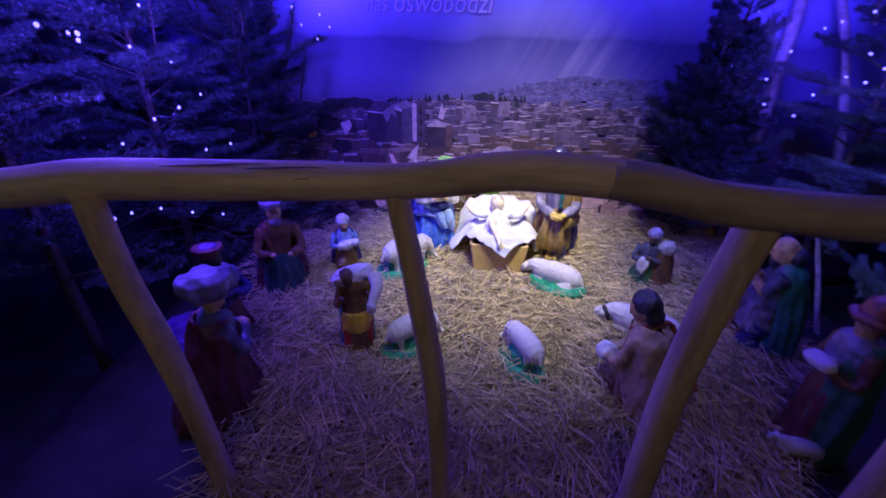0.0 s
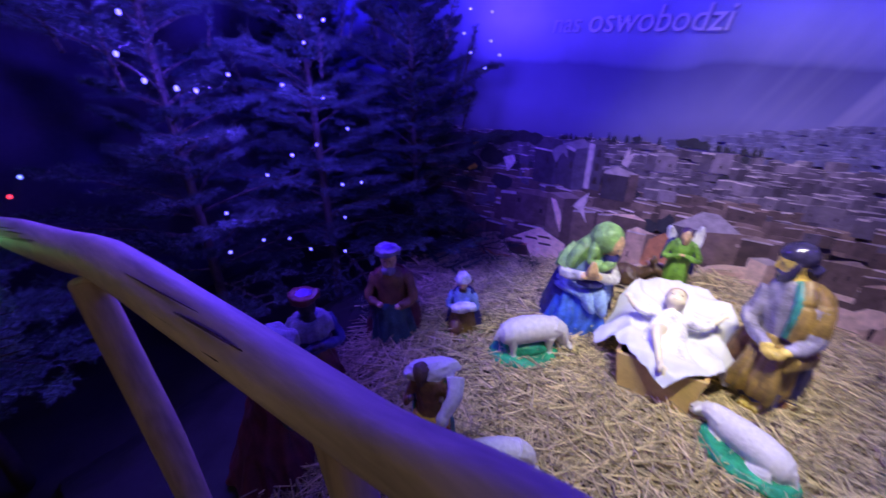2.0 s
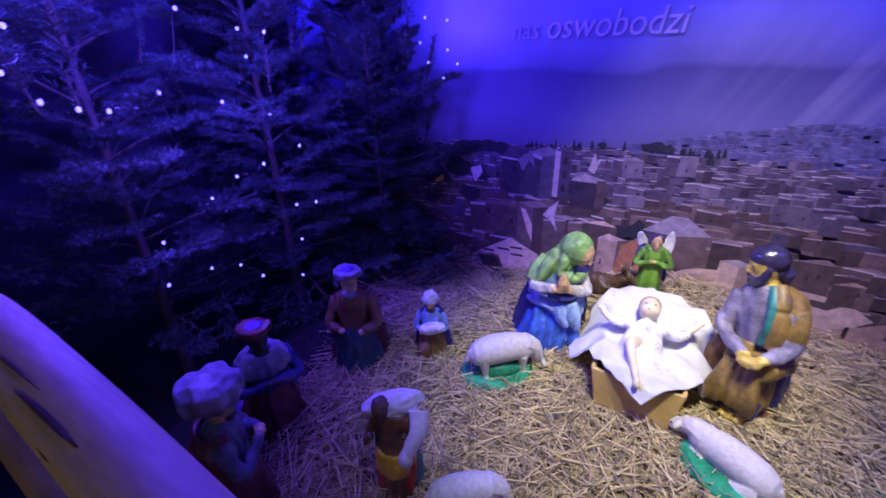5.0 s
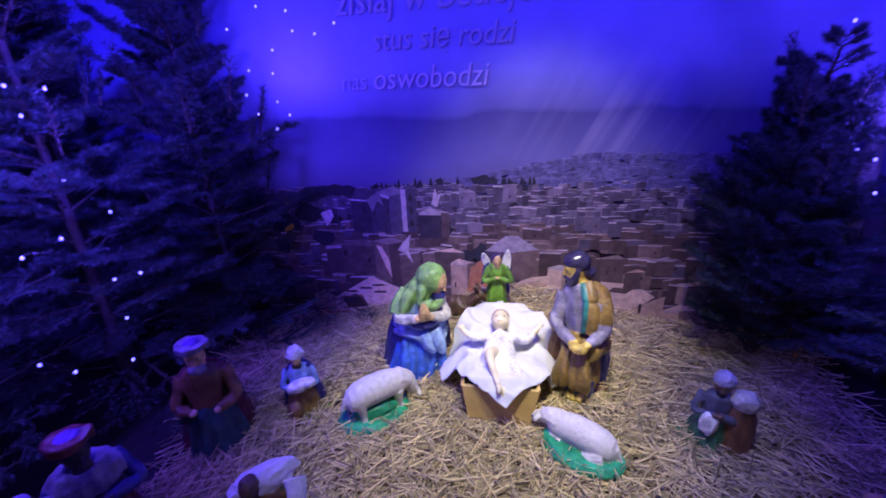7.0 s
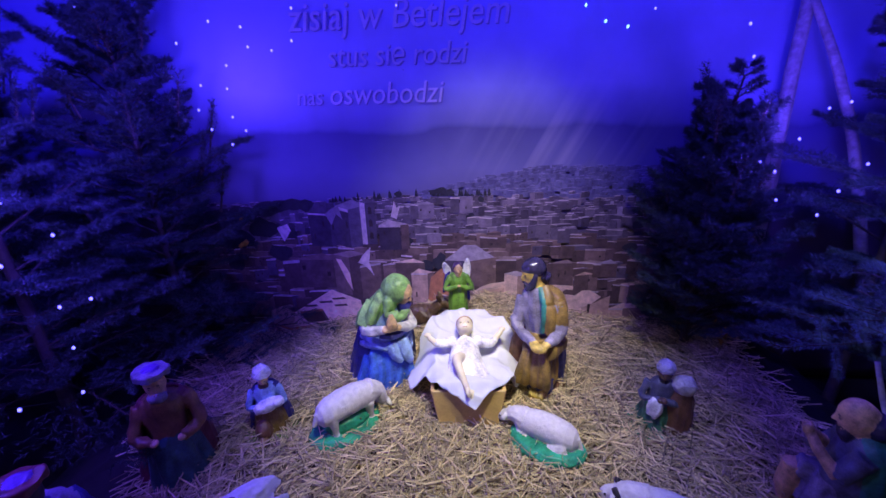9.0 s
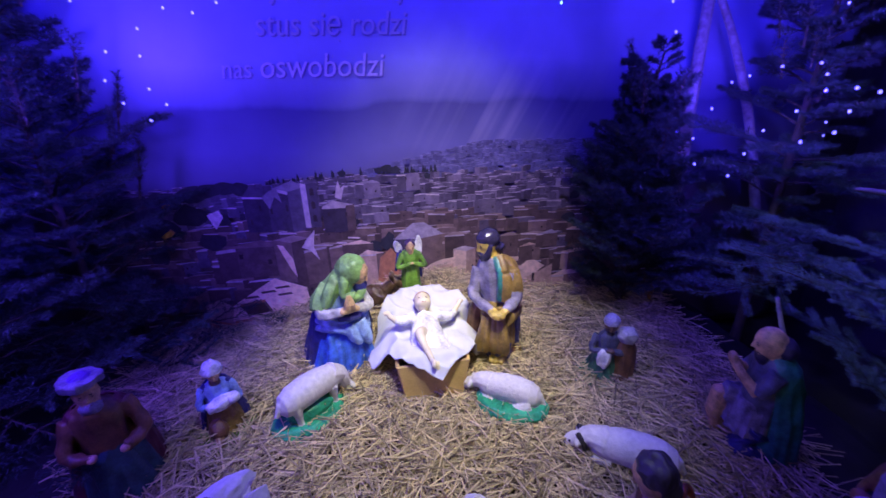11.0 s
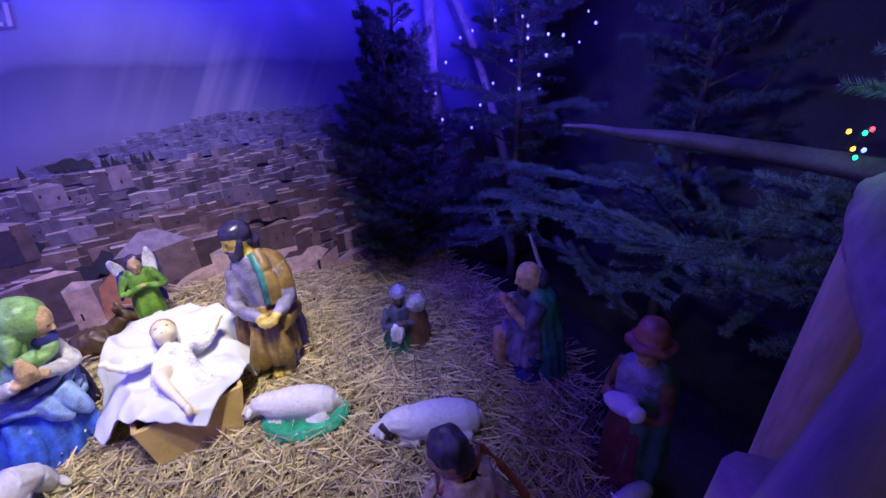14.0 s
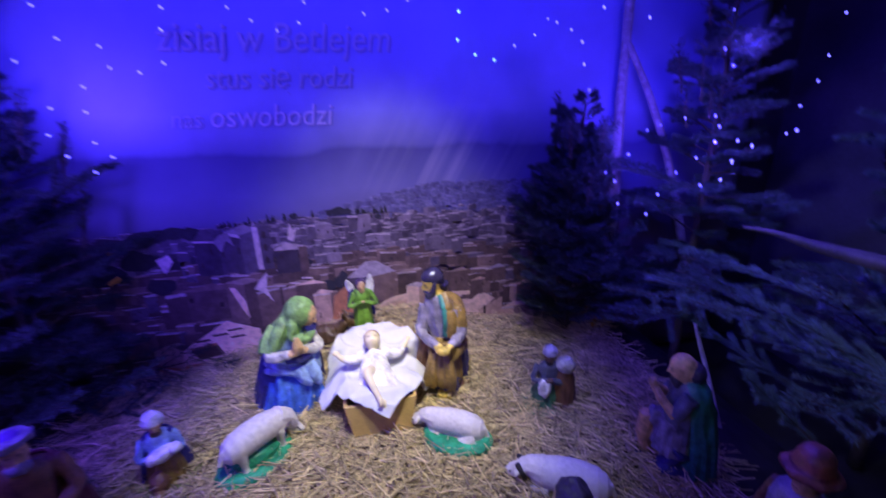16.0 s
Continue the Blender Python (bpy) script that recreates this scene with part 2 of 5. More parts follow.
class Statue:
    """One painted plaster statue, gathered into one mesh. Its front is +y."""

    def __init__(self):
        self.bm, self.mats = bmesh.new(), []

    def slot(self, mat):
        if mat not in self.mats:
            self.mats.append(mat)
        return self.mats.index(mat)

    def lathe(self, rows, mat, folds=0, amp=0.0, n=40, turn=(0, 0, 0), at=(0, 0, 0), seed=0.0, span=None):
        m = pose(*at, *turn)
        rings, top, low = [], rows[-1][0], rows[0][0]
        for z, rx, ry, ox, oy in rows:
            ring = []
            k = 1 - (z - low) / max(top - low, 1e-6)
            for i in range(n):
                a = 2 * math.pi * i / n if span is None else radians(span[0] + (span[1] - span[0]) * i / (n - 1))
                f = 1 + amp * (0.25 + k) * (1.2 - 2.2 * abs(math.sin(a * folds * 0.5 + seed + 1.6 * z / max(top, 0.01) + 0.7 * math.sin(a * 2 + seed))) + 0.6 * math.sin(a * math.floor(folds * 0.5 + 1) + seed * 2.3)) if folds else 1
                ring.append(m @ Vector((ox + rx * f * math.cos(a), oy + ry * f * math.sin(a), z)))
            rings.append(ring)
        if span is None:
            skin(self.bm, rings, self.slot(mat))
        else:
            inner = [[Vector((p.x * 0.91, p.y * 0.91, p.z)) for p in ring[::-1]] for ring in rings]
            skin(self.bm, [a + b for a, b in zip(rings, inner)], self.slot(mat))

    def ball(self, c, r, mat, turn=(0, 0, 0), rough=0.0, sub=2):
        idx = self.slot(mat)
        made = bmesh.ops.create_icosphere(self.bm, subdivisions=sub, radius=1)["verts"]
        for v in made:
            if rough:
                v.co *= 1 + rough * noise.noise(v.co * 3.1 + Vector(c) * 40) + rough * 0.6 * noise.noise(v.co * 8 + Vector(c) * 70)
        for f in {f for v in made for f in v.link_faces}:
            f.material_index = idx
        r = r if isinstance(r, (tuple, list)) else (r, r, r)
        bmesh.ops.transform(self.bm, matrix=pose(*c, *turn) @ Matrix.Diagonal((*r, 1)), verts=made)

    def limb(self, points, radii, mat, rough=0.08):
        tube(self.bm, points, radii, 10, rough, self.slot(mat))

    def sleeve(self, shoulder, elbow, wrist, cloth, flesh, r=0.05):
        self.limb(smooth_line([shoulder, elbow, wrist], 4), [r * (1.0 - 0.055 * i + 0.08 * math.sin(i * 2.3)) for i in range(9)], cloth, 0.3)
        self.ball(wrist, (r * 0.62, r * 0.8, r * 0.5), flesh)

    def head(self, c, s, flesh, hair=None, beard=None, nod=0, yaw=0):
        c = Vector(c)
        m, t = pose(*c, nod, 0, yaw), (nod, 0, yaw)
        self.ball(c, (0.74 * s, 0.86 * s, 1.10 * s), flesh, t, sub=3)
        self.ball(m @ Vector((0, 0.50 * s, -0.62 * s)), (0.48 * s, 0.40 * s, 0.48 * s), flesh, t, sub=2)
        self.limb([m @ Vector((0, 0.80 * s, 0.20 * s)), m @ Vector((0, 0.98 * s, -0.18 * s))], [0.09 * s, 0.15 * s], flesh)
        self.ball(m @ Vector((0, 0.84 * s, -0.48 * s)), (0.22 * s, 0.08 * s, 0.05 * s), BURGUNDY, t, sub=1)
        for side in (-1, 1):
            self.ball(m @ Vector((0.28 * s * side, 0.74 * s, 0.12 * s)), (0.13 * s, 0.07 * s, 0.05 * s), HAIR, t, sub=1)
            self.ball(m @ Vector((0.28 * s * side, 0.76 * s, 0.27 * s)), (0.17 * s, 0.06 * s, 0.03 * s), HAIR, t, sub=1)
            self.ball(m @ Vector((0.72 * s * side, 0.02 * s, -0.05 * s)), (0.08 * s, 0.14 * s, 0.22 * s), flesh, t, sub=1)
        if hair:
            self.ball(m @ Vector((0, -0.32 * s, 0.33 * s)), (0.85 * s, 0.86 * s, 0.90 * s), hair, t, 0.12, 3)
            self.ball(m @ Vector((0, -0.42 * s, -0.45 * s)), (0.70 * s, 0.50 * s, 0.70 * s), hair, t, 0.28, 3)
        if beard:
            self.ball(m @ Vector((0, 0.58 * s, -0.84 * s)), (0.54 * s, 0.40 * s, 0.52 * s), beard, t, 0.2, 3)

    def done(self, name, m, label, category="statue", group="", carve=1.0, detail=125):
        """Fuse the pieces into one carved body; each face keeps the paint of the piece it lies on."""
        raw = bpy.data.meshes.new("raw")
        self.bm.normal_update()
        self.bm.to_mesh(raw)
        rough = new("raw", raw)
        size = max(rough.dimensions)
        fuse = rough.modifiers.new("fuse", "REMESH")
        fuse.mode, fuse.voxel_size = "VOXEL", max(size / detail, 0.0022)
        body = bpy.data.meshes.new_from_object(rough.evaluated_get(bpy.context.evaluated_depsgraph_get()))
        bpy.data.objects.remove(rough)
        tree = BVHTree.FromBMesh(self.bm)
        self.bm.faces.ensure_lookup_table()
        slots = [f.material_index for f in self.bm.faces]
        self.bm.free()
        n, e = len(body.vertices), len(body.edges)
        co, ed = np.empty(n * 3), np.empty(e * 2, dtype=np.int64)
        body.vertices.foreach_get("co", co)
        body.edges.foreach_get("vertices", ed)
        co, ed = co.reshape(-1, 3), ed.reshape(-1, 2)
        count = np.bincount(ed.ravel(), minlength=n)[:, None]
        for turn in range(2):
            total = np.zeros_like(co)
            np.add.at(total, ed[:, 0], co[ed[:, 1]])
            np.add.at(total, ed[:, 1], co[ed[:, 0]])
            co = 0.5 * co + 0.5 * total / np.maximum(count, 1)
        body.vertices.foreach_set("co", co.ravel())
        body.update()
        index = [slots[tree.find_nearest(p.center)[2]] for p in body.polygons]
        soft = {i for i, mat in enumerate(self.mats) if mat in SMOOTH_PAINT}
        cloth = np.ones(n)
        for p, i in zip(body.polygons, index):
            if i in soft:
                for v in p.vertices:
                    cloth[v] = 0.0
        normal = np.array([tuple(v.normal) for v in body.vertices])
        f = 5.5 / size
        push = np.array([noise.noise(Vector((x * f * 1.5, y * f * 1.5, z * f * 0.45 + 3.3 * y * f * 0.4))) for x, y, z in co])
        fine = np.array([noise.noise(Vector((x * f * 4, y * f * 4, z * f * 1.6))) for x, y, z in co])
        ridge = (1 - 2.2 * np.abs(push)) * 0.013 + fine * 0.006
        co = co + normal * (ridge * cloth * size * carve)[:, None]
        body.vertices.foreach_set("co", co.ravel())
        for mat in self.mats:
            body.materials.append(mat)
        body.polygons.foreach_set("material_index", np.array(index, dtype=np.int32))
        body.shade_smooth()
        body.update()
        ob = new(name, body)
        ob.matrix_world = m
        return tagged(ob, label, category, group)


SMOOTH_PAINT = {SKIN, OLIVE_SKIN, INFANT_SKIN, HAIR, GLOSSY_HAIR, WOOL, BLACK, SILVER}


def ground_height(x, y):
    """The straw's surface: low by the rail, a mound behind the manger, a hollow at the back of one side."""
    z = np.interp(y, [0.7, 1.3, 2.1, 2.6], [-0.14, -0.11, -0.03, -0.015])
    back = min(max((y - 2.5) / 0.7, 0), 1)
    back = back * back * (3 - 2 * back)
    z += back * (0.19 * math.exp(-((x - 0.36) / 0.50) ** 2) - 0.16 * math.exp(-((x + 1.2) / 0.45) ** 2))
    far = max(0, abs(x - 0.3) - 1.45)
    return float(z - 0.5 * far * far + 0.012 * noise.noise(Vector((x * 4, y * 4, 0))))


def strewn(x, y, spare=0.0):
    """Whether straw lies there; past it the ground is bare and dark."""
    low = np.interp(y, [0.7, 1.2, 1.6, 2.0, 2.6, 3.3], [-0.62, -0.86, -1.0, -1.18, -1.36, -1.45])
    high = np.interp(y, [0.7, 1.2, 1.8, 2.5, 3.0], [1.05, 1.42, 1.76, 1.90, 1.82])
    ripple = 0.10 * noise.noise(Vector((x * 3, y * 3, 5)))
    return low + ripple - spare < x < high + ripple + spare and y < 3.31


def stand(x, y, turn=0, up=0.0, lean=0, tilt=0):
    return pose(x, y, ground_height(x, y) + up, tilt, lean, turn)


# ---- setting ----
def slab(name, size, at, mat, label):
    bm = bmesh.new()
    bmesh.ops.create_cube(bm, size=1, matrix=pose(*at) @ Matrix.Diagonal((*size, 1)))
    return tagged(link(name, bm, mat, smooth=False), label, kind="structure")


slab("floor", (7.0, 6.2, 0.1), (0.2, 0.9, -0.55), FLOOR, "dark bare floor under the crib display")
slab("wall_north", (7.0, 0.12, 3.9), (0.2, 3.52, 1.35), WALL, "dark wall behind the printed banner")
slab("wall_south", (7.0, 0.12, 3.9), (0.2, -2.2, 1.35), WALL, "dark plain wall closing the room")
slab("wall_west", (0.12, 5.6, 3.9), (-3.3, 0.66, 1.35), WALL, "dark plain wall beyond the trees")
slab("wall_east", (0.12, 5.6, 3.9), (3.7, 0.66, 1.35), WALL, "dark plain wall beyond the trees")
slab("ceiling", (7.12, 6.0, 0.1), (0.2, 0.6, 3.36), WALL, "dark plain ceiling over the display")

# straw bed: a mounded sheet with loose stalks on it
bm = bmesh.new()
nx, ny = 150, 80
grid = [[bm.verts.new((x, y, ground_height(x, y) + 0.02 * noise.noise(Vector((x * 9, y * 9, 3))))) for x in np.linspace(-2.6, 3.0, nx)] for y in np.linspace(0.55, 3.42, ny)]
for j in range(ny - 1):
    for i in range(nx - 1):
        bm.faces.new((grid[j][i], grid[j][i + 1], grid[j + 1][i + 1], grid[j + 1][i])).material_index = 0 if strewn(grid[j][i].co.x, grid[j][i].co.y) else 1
tagged(link("ground", bm, [STRAW_BED, FLOOR]), "uneven straw bed, coloured dark as the shade between stalks", kind="structure")


def stalks(name, count, low, high, length, width, lift, seed):
    """Loose straw stalks: thin three-sided reeds strewn over the bed."""
    rng = random.Random(seed)
    verts, faces = [], []
    while len(faces) < count * 3:
        x, y = rng.uniform(low[0], high[0]), rng.uniform(low[1], high[1])
        if not strewn(x, y, 0.10 * rng.random()):
            continue
        a, size = rng.uniform(0, math.pi), rng.uniform(*length)
        pitch, w = rng.gauss(0, 0.20), rng.uniform(*width)
        mid = Vector((x, y, ground_height(x, y) + rng.uniform(0.004, lift)))
        way = Vector((math.cos(a), math.sin(a), pitch)) * size / 2
        side, up = Vector((-math.sin(a), math.cos(a), 0)) * w / 2, Vector((0, 0, w * 0.8))
        bend = Vector((-math.sin(a), math.cos(a), 0)) * rng.gauss(0, 0.04) * size
        n = len(verts)
        for end in (mid - way, mid + way + bend):
            verts.extend((end - side, end + side, end + up))
        faces.extend(((n, n + 1, n + 4, n + 3), (n + 1, n + 2, n + 5, n + 4), (n + 2, n, n + 3, n + 5)))
    mesh = bpy.data.meshes.new(name)
    mesh.from_pydata(verts, [], faces)
    mesh.materials.append(STRAW)
    return tagged(new(name, mesh), "loose golden straw stalks strewn over the ground", "straw", kind="stuff")


stalks("straw", 27000, (-1.5, 0.7), (2.0, 3.33), (0.07, 0.36), (0.0024, 0.0066), 0.055, 5)


# printed banner with sky, hills and town
def banner_material():
    m = material("banner_print", (0.40, 0.42, 0.72), 0.75, 0.06, 2.5, 40, 0.1)
    nodes, links = m.node_tree.nodes, m.node_tree.links
    shader = nodes["Principled BSDF"]
    place = nodes.new("ShaderNodeTexCoord")
    split = nodes.new("ShaderNodeSeparateXYZ")
    links.new(place.outputs["Object"], split.inputs[0])
    wave = nodes.new("ShaderNodeTexNoise")
    wave.noise_dimensions = "1D"
    wave.inputs["Scale"].default_value, wave.inputs["Detail"].default_value = 1.6, 5
    links.new(split.outputs[0], wave.inputs["W"])
    shift = nodes.new("ShaderNodeMath")
    shift.operation = "MULTIPLY_ADD"
    links.new(wave.outputs[0], shift.inputs[0])
    shift.inputs[1].default_value = -0.16
    links.new(split.outputs[2], shift.inputs[2])
    ramp = nodes.new("ShaderNodeValToRGB")
    links.new(shift.outputs[0], ramp.inputs[0])
    scale = nodes.new("ShaderNodeMath")
    scale.operation = "MULTIPLY"
    scale.inputs[1].default_value = 0.4
    links.new(shift.outputs[0], scale.inputs[0])
    links.new(scale.outputs[0], ramp.inputs[0])
    stops = ((0.0, (0.10, 0.07, 0.06)), (0.25, (0.11, 0.085, 0.10)), (0.335, (0.17, 0.16, 0.30)), (0.40, (0.17, 0.17, 0.36)), (0.500, (0.10, 0.10, 0.26)), (0.514, (0.18, 0.18, 0.40)), (0.60, (0.34, 0.36, 0.70)), (1.0, (0.26, 0.30, 0.74)))
    while len(ramp.color_ramp.elements) < len(stops):
        ramp.color_ramp.elements.new(0.5)
    for e, (at, colour) in zip(ramp.color_ramp.elements, stops):
        e.position, e.color = at, (*colour, 1)
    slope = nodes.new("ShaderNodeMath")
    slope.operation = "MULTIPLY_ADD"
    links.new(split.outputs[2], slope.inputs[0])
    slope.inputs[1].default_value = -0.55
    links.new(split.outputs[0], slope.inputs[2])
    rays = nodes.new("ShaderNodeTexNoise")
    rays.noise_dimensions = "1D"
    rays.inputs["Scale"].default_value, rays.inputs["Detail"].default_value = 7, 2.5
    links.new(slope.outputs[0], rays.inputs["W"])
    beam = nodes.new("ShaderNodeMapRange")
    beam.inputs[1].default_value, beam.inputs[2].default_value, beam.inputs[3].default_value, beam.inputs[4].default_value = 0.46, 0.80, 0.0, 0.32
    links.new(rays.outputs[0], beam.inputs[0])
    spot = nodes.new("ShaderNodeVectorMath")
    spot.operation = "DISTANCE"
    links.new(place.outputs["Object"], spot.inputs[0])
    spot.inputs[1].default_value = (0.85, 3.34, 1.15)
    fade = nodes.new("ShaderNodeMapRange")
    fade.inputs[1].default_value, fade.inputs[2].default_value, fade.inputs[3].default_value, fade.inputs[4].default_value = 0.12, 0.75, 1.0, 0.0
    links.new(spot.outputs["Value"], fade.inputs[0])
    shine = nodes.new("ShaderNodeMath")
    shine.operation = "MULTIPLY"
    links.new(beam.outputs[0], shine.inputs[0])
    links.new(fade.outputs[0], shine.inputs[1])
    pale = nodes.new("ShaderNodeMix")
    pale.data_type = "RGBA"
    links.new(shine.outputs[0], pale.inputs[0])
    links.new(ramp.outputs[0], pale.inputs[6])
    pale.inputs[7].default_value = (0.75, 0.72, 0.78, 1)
    streak = nodes.new("ShaderNodeTexNoise")
    streak.inputs["Scale"].default_value, streak.inputs["Detail"].default_value = 3, 4
    links.new(place.outputs["Object"], streak.inputs["Vector"])
    soft = nodes.new("ShaderNodeMapRange")
    soft.inputs[3].default_value, soft.inputs[4].default_value = 0.8, 1.2
    links.new(streak.outputs[0], soft.inputs[0])
    tint = nodes.new("ShaderNodeVectorMath")
    tint.operation = "SCALE"
    links.new(pale.outputs[2], tint.inputs[0])
    links.new(soft.outputs[0], tint.inputs["Scale"])
    links.new(tint.outputs[0], shader.inputs["Base Color"])
    return m


BANNER_Y = 3.335
banner = empty("banner", Matrix.Identity(4), "large printed banner of a hillside town under a blue sky", "banner")
bm = bmesh.new()
xs, zs = np.linspace(-2.9, 3.2, 80), np.linspace(-0.45, 2.75, 40)
front = [[bm.verts.new((x, BANNER_Y + 0.006 + 0.0045 * max(0, z - 1.1) * (math.sin(x * 3.1 + z * 2.0) + 0.5 * math.sin(x * 7 - z * 3)), z)) for x in xs] for z in zs]
for a, b in zip(front, front[1:]):
    for i in range(len(xs) - 1):
        bm.faces.new((a[i], a[i + 1], b[i + 1], b[i]))
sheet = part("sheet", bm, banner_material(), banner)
sheet.modifiers.new("thickness", "SOLIDIFY").thickness = 0.004
sheet.modifiers["thickness"].offset = -1

INKS = (("far_wall", (0.155, 0.15, 0.28)), ("far_shade", (0.12, 0.115, 0.23)), ("far_roof", (0.25, 0.235, 0.37)), ("wall", (0.19, 0.155, 0.19)), ("shade", (0.11, 0.09, 0.12)), ("dusk", (0.065, 0.05, 0.07)), ("roof", (0.36, 0.31, 0.34)), ("edge", (0.62, 0.52, 0.50)),
        ("brown", (0.20, 0.135, 0.11)), ("umber", (0.105, 0.07, 0.06)), ("brown_roof", (0.34, 0.25, 0.21)), ("cream", (0.84, 0.62, 0.47)), ("sand", (0.52, 0.36, 0.26)), ("terracotta", (0.64, 0.28, 0.13)), ("tree", (0.03, 0.032, 0.04)), ("opening", (0.045, 0.03, 0.03)))
INK = {n: i for i, (n, c) in enumerate(INKS)}
PRINT = [material("print_" + n, c, 0.8, 0.34, 24, 120, 0.0, island=0.24) for n, c in INKS]


def print_quad(bm, pts, level, ink):
    f = bm.faces.new([bm.verts.new((x, BANNER_Y - level, z)) for x, z in pts])
    f.material_index = INK[ink]


def print_house(bm, x, z, w, h, level, rng, wall, shade, roof, windows=0.5, deep=0.13):
    """One house as the picture shows it: a lit and a shaded wall, a thin slanting flat roof with a bright edge, dark windows."""
    split, lean = w * rng.uniform(0.25, 0.75), rng.uniform(-0.10, 0.10) * h
    rise = h * deep * rng.uniform(0.5, 1.2)
    a, b, c = (x, z + lean), (x + split, z), (x + w, z + lean * 0.6 + 0.04 * h)
    d, e, f = (x, z + h + lean), (x + split, z + h), (x + w, z + h + lean * 0.6 + 0.04 * h)
    back = (x + w - split * 0.9, z + h + rise + lean)
    one, two = (wall, shade) if rng.random() < 0.6 else (shade, wall)
    print_quad(bm, (a, b, e, d), level, one)
    print_quad(bm, (b, c, f, e), level, two)
    print_quad(bm, (d, e, f, back), level, roof)
    if rng.random() < 0.6:
        t = h * rng.uniform(0.04, 0.12)
        print_quad(bm, ((d[0], d[1] - t), (e[0], e[1] - t), e, d), level + 0.000002, "edge" if wall not in ("far_wall", "far_shade") else "far_roof")
    if w > 0.035:
        for k in range(rng.randint(1, 4)):
            if rng.random() < windows:
                u, v = x + w * rng.uniform(0.1, 0.85), z + h * rng.uniform(0.25, 0.7)
                print_quad(bm, ((u, v), (u + w * 0.06, v), (u + w * 0.06, v + h * 0.16), (u, v + h * 0.16)), level + 0.000002, "opening")


def print_clump(bm, x, z, r, level, rng, tall=1.0):
    print_quad(bm, [(x + r * math.cos(a) * rng.uniform(0.75, 1.15), z + tall * r * math.sin(a) * rng.uniform(0.7, 1.15)) for a in np.linspace(0, 5.7, 11)], level, "tree")


def skyline(x):
    return float(np.interp(x, (-1.9, -0.8, -0.1, 0.33, 0.72, 1.06, 2.2), (0.88, 0.90, 0.945, 1.05, 1.115, 1.11, 1.08)))


rng = random.Random(11)
bm = bmesh.new()
level, z = 0.0, 1.20
while z > -0.30:
    size = float(np.interp(z, (0.1, 0.45, 0.70, 0.92, 1.2), (0.22, 0.165, 0.105, 0.058, 0.030)))
    x = -1.85 + rng.uniform(0, size)
    while x < 2.0:
        level += 0.0000065
        low = z + rng.uniform(-0.3, 0.3) * size
        w, h = size * rng.uniform(0.55, 1.35), size * rng.uniform(0.30, 0.72)
        if low + h < skyline(x):
            tone = rng.random()
            if low > 0.86 + 0.05 * rng.random() and x > -0.15:
                inks = ("far_wall", "far_shade", "far_roof") if tone < 0.6 else ("far_shade", "far_shade", "far_wall")
            elif low > 0.52 + 0.08 * rng.random():
                inks = ("wall", "shade", "roof") if tone < 0.42 else ("shade", "dusk", "roof") if tone < 0.7 else ("shade", "shade", "wall") if tone < 0.9 else ("roof", "shade", "edge")
            else:
                inks = ("brown", "umber", "brown_roof") if tone < 0.45 else ("umber", "umber", "brown") if tone < 0.75 else ("shade", "umber", "roof") if tone < 0.93 else ("sand", "brown", "cream")
            if tone > 0.93 and low < 0.9:
                print_clump(bm, x + w / 2, low + h * 0.5, h * 0.6, level, rng)
            else:
                print_house(bm, x, low, w, h, level, rng, *inks)
        x += w * rng.uniform(0.65, 1.05)
    z -= size * 0.30
# cypresses along the edge of the hill, with a dark grove at either end
for x in sorted(rng.choice((-0.55, -0.30, 0.05, 0.25)) + rng.gauss(0, 0.10) for k in range(46)):
    level += 0.00001
    base, h = min(skyline(x), 0.945) - 0.025, rng.uniform(0.015, 0.060)
    print_quad(bm, ((x - 0.010, base), (x + 0.011, base), (x + 0.006, base + h * 0.6), (x, base + h), (x - 0.006, base + h * 0.6)), level, "tree")
for x, z, r in [(-1.16, 0.84, 0.10), (-1.05, 0.86, 0.08), (-0.95, 0.87, 0.075), (-0.86, 0.86, 0.07), (-1.32, 0.80, 0.12), (-1.5, 0.76, 0.14), (0.02, 0.945, 0.035), (0.07, 0.955, 0.045), (0.12, 0.945, 0.040), (-0.22, 0.935, 0.03), (-1.2, 0.70, 0.12), (-1.4, 0.62, 0.14), (-1.1, 0.52, 0.10), (-0.60, 0.60, 0.07), (-0.52, 0.63, 0.055), (-0.18, 0.60, 0.05), (-0.33, 0.57, 0.035), (1.33, 0.56, 0.05), (1.5, 0.62, 0.06), (1.72, 0.5, 0.09), (1.62, 0.75, 0.07)]:
    level += 0.00003
    print_clump(bm, x, z, r, level, rng, 0.62)


def block(x, z, w, h, wall, shade, roof, deep=0.3):
    global level
    level += 0.00012
    print_house(bm, x, z, w, h, level, rng, wall, shade, roof, 0.6, deep)


def shape(ink, *pts):
    global level
    level += 0.00005
    print_quad(bm, pts, level, ink)


# dark hall, bell tower and the hall beside it
block(-0.86, 0.56, 0.20, 0.24, "dusk", "dusk", "shade")
block(-0.66, 0.55, 0.20, 0.28, "shade", "dusk", "roof", 0.15)
shape("roof", (-0.74, 0.80), (-0.70, 0.72), (-0.66, 0.80), (-0.62, 0.76), (-0.64, 0.86), (-0.69, 0.84))
shape("edge", (-1.06, 0.60), (-1.00, 0.68), (-1.02, 0.73), (-1.10, 0.70))
shape("edge", (-0.49, 0.58), (-0.455, 0.58), (-0.455, 0.89), (-0.475, 0.905), (-0.49, 0.89))
shape("shade", (-0.455, 0.58), (-0.385, 0.58), (-0.385, 0.88), (-0.455, 0.89))
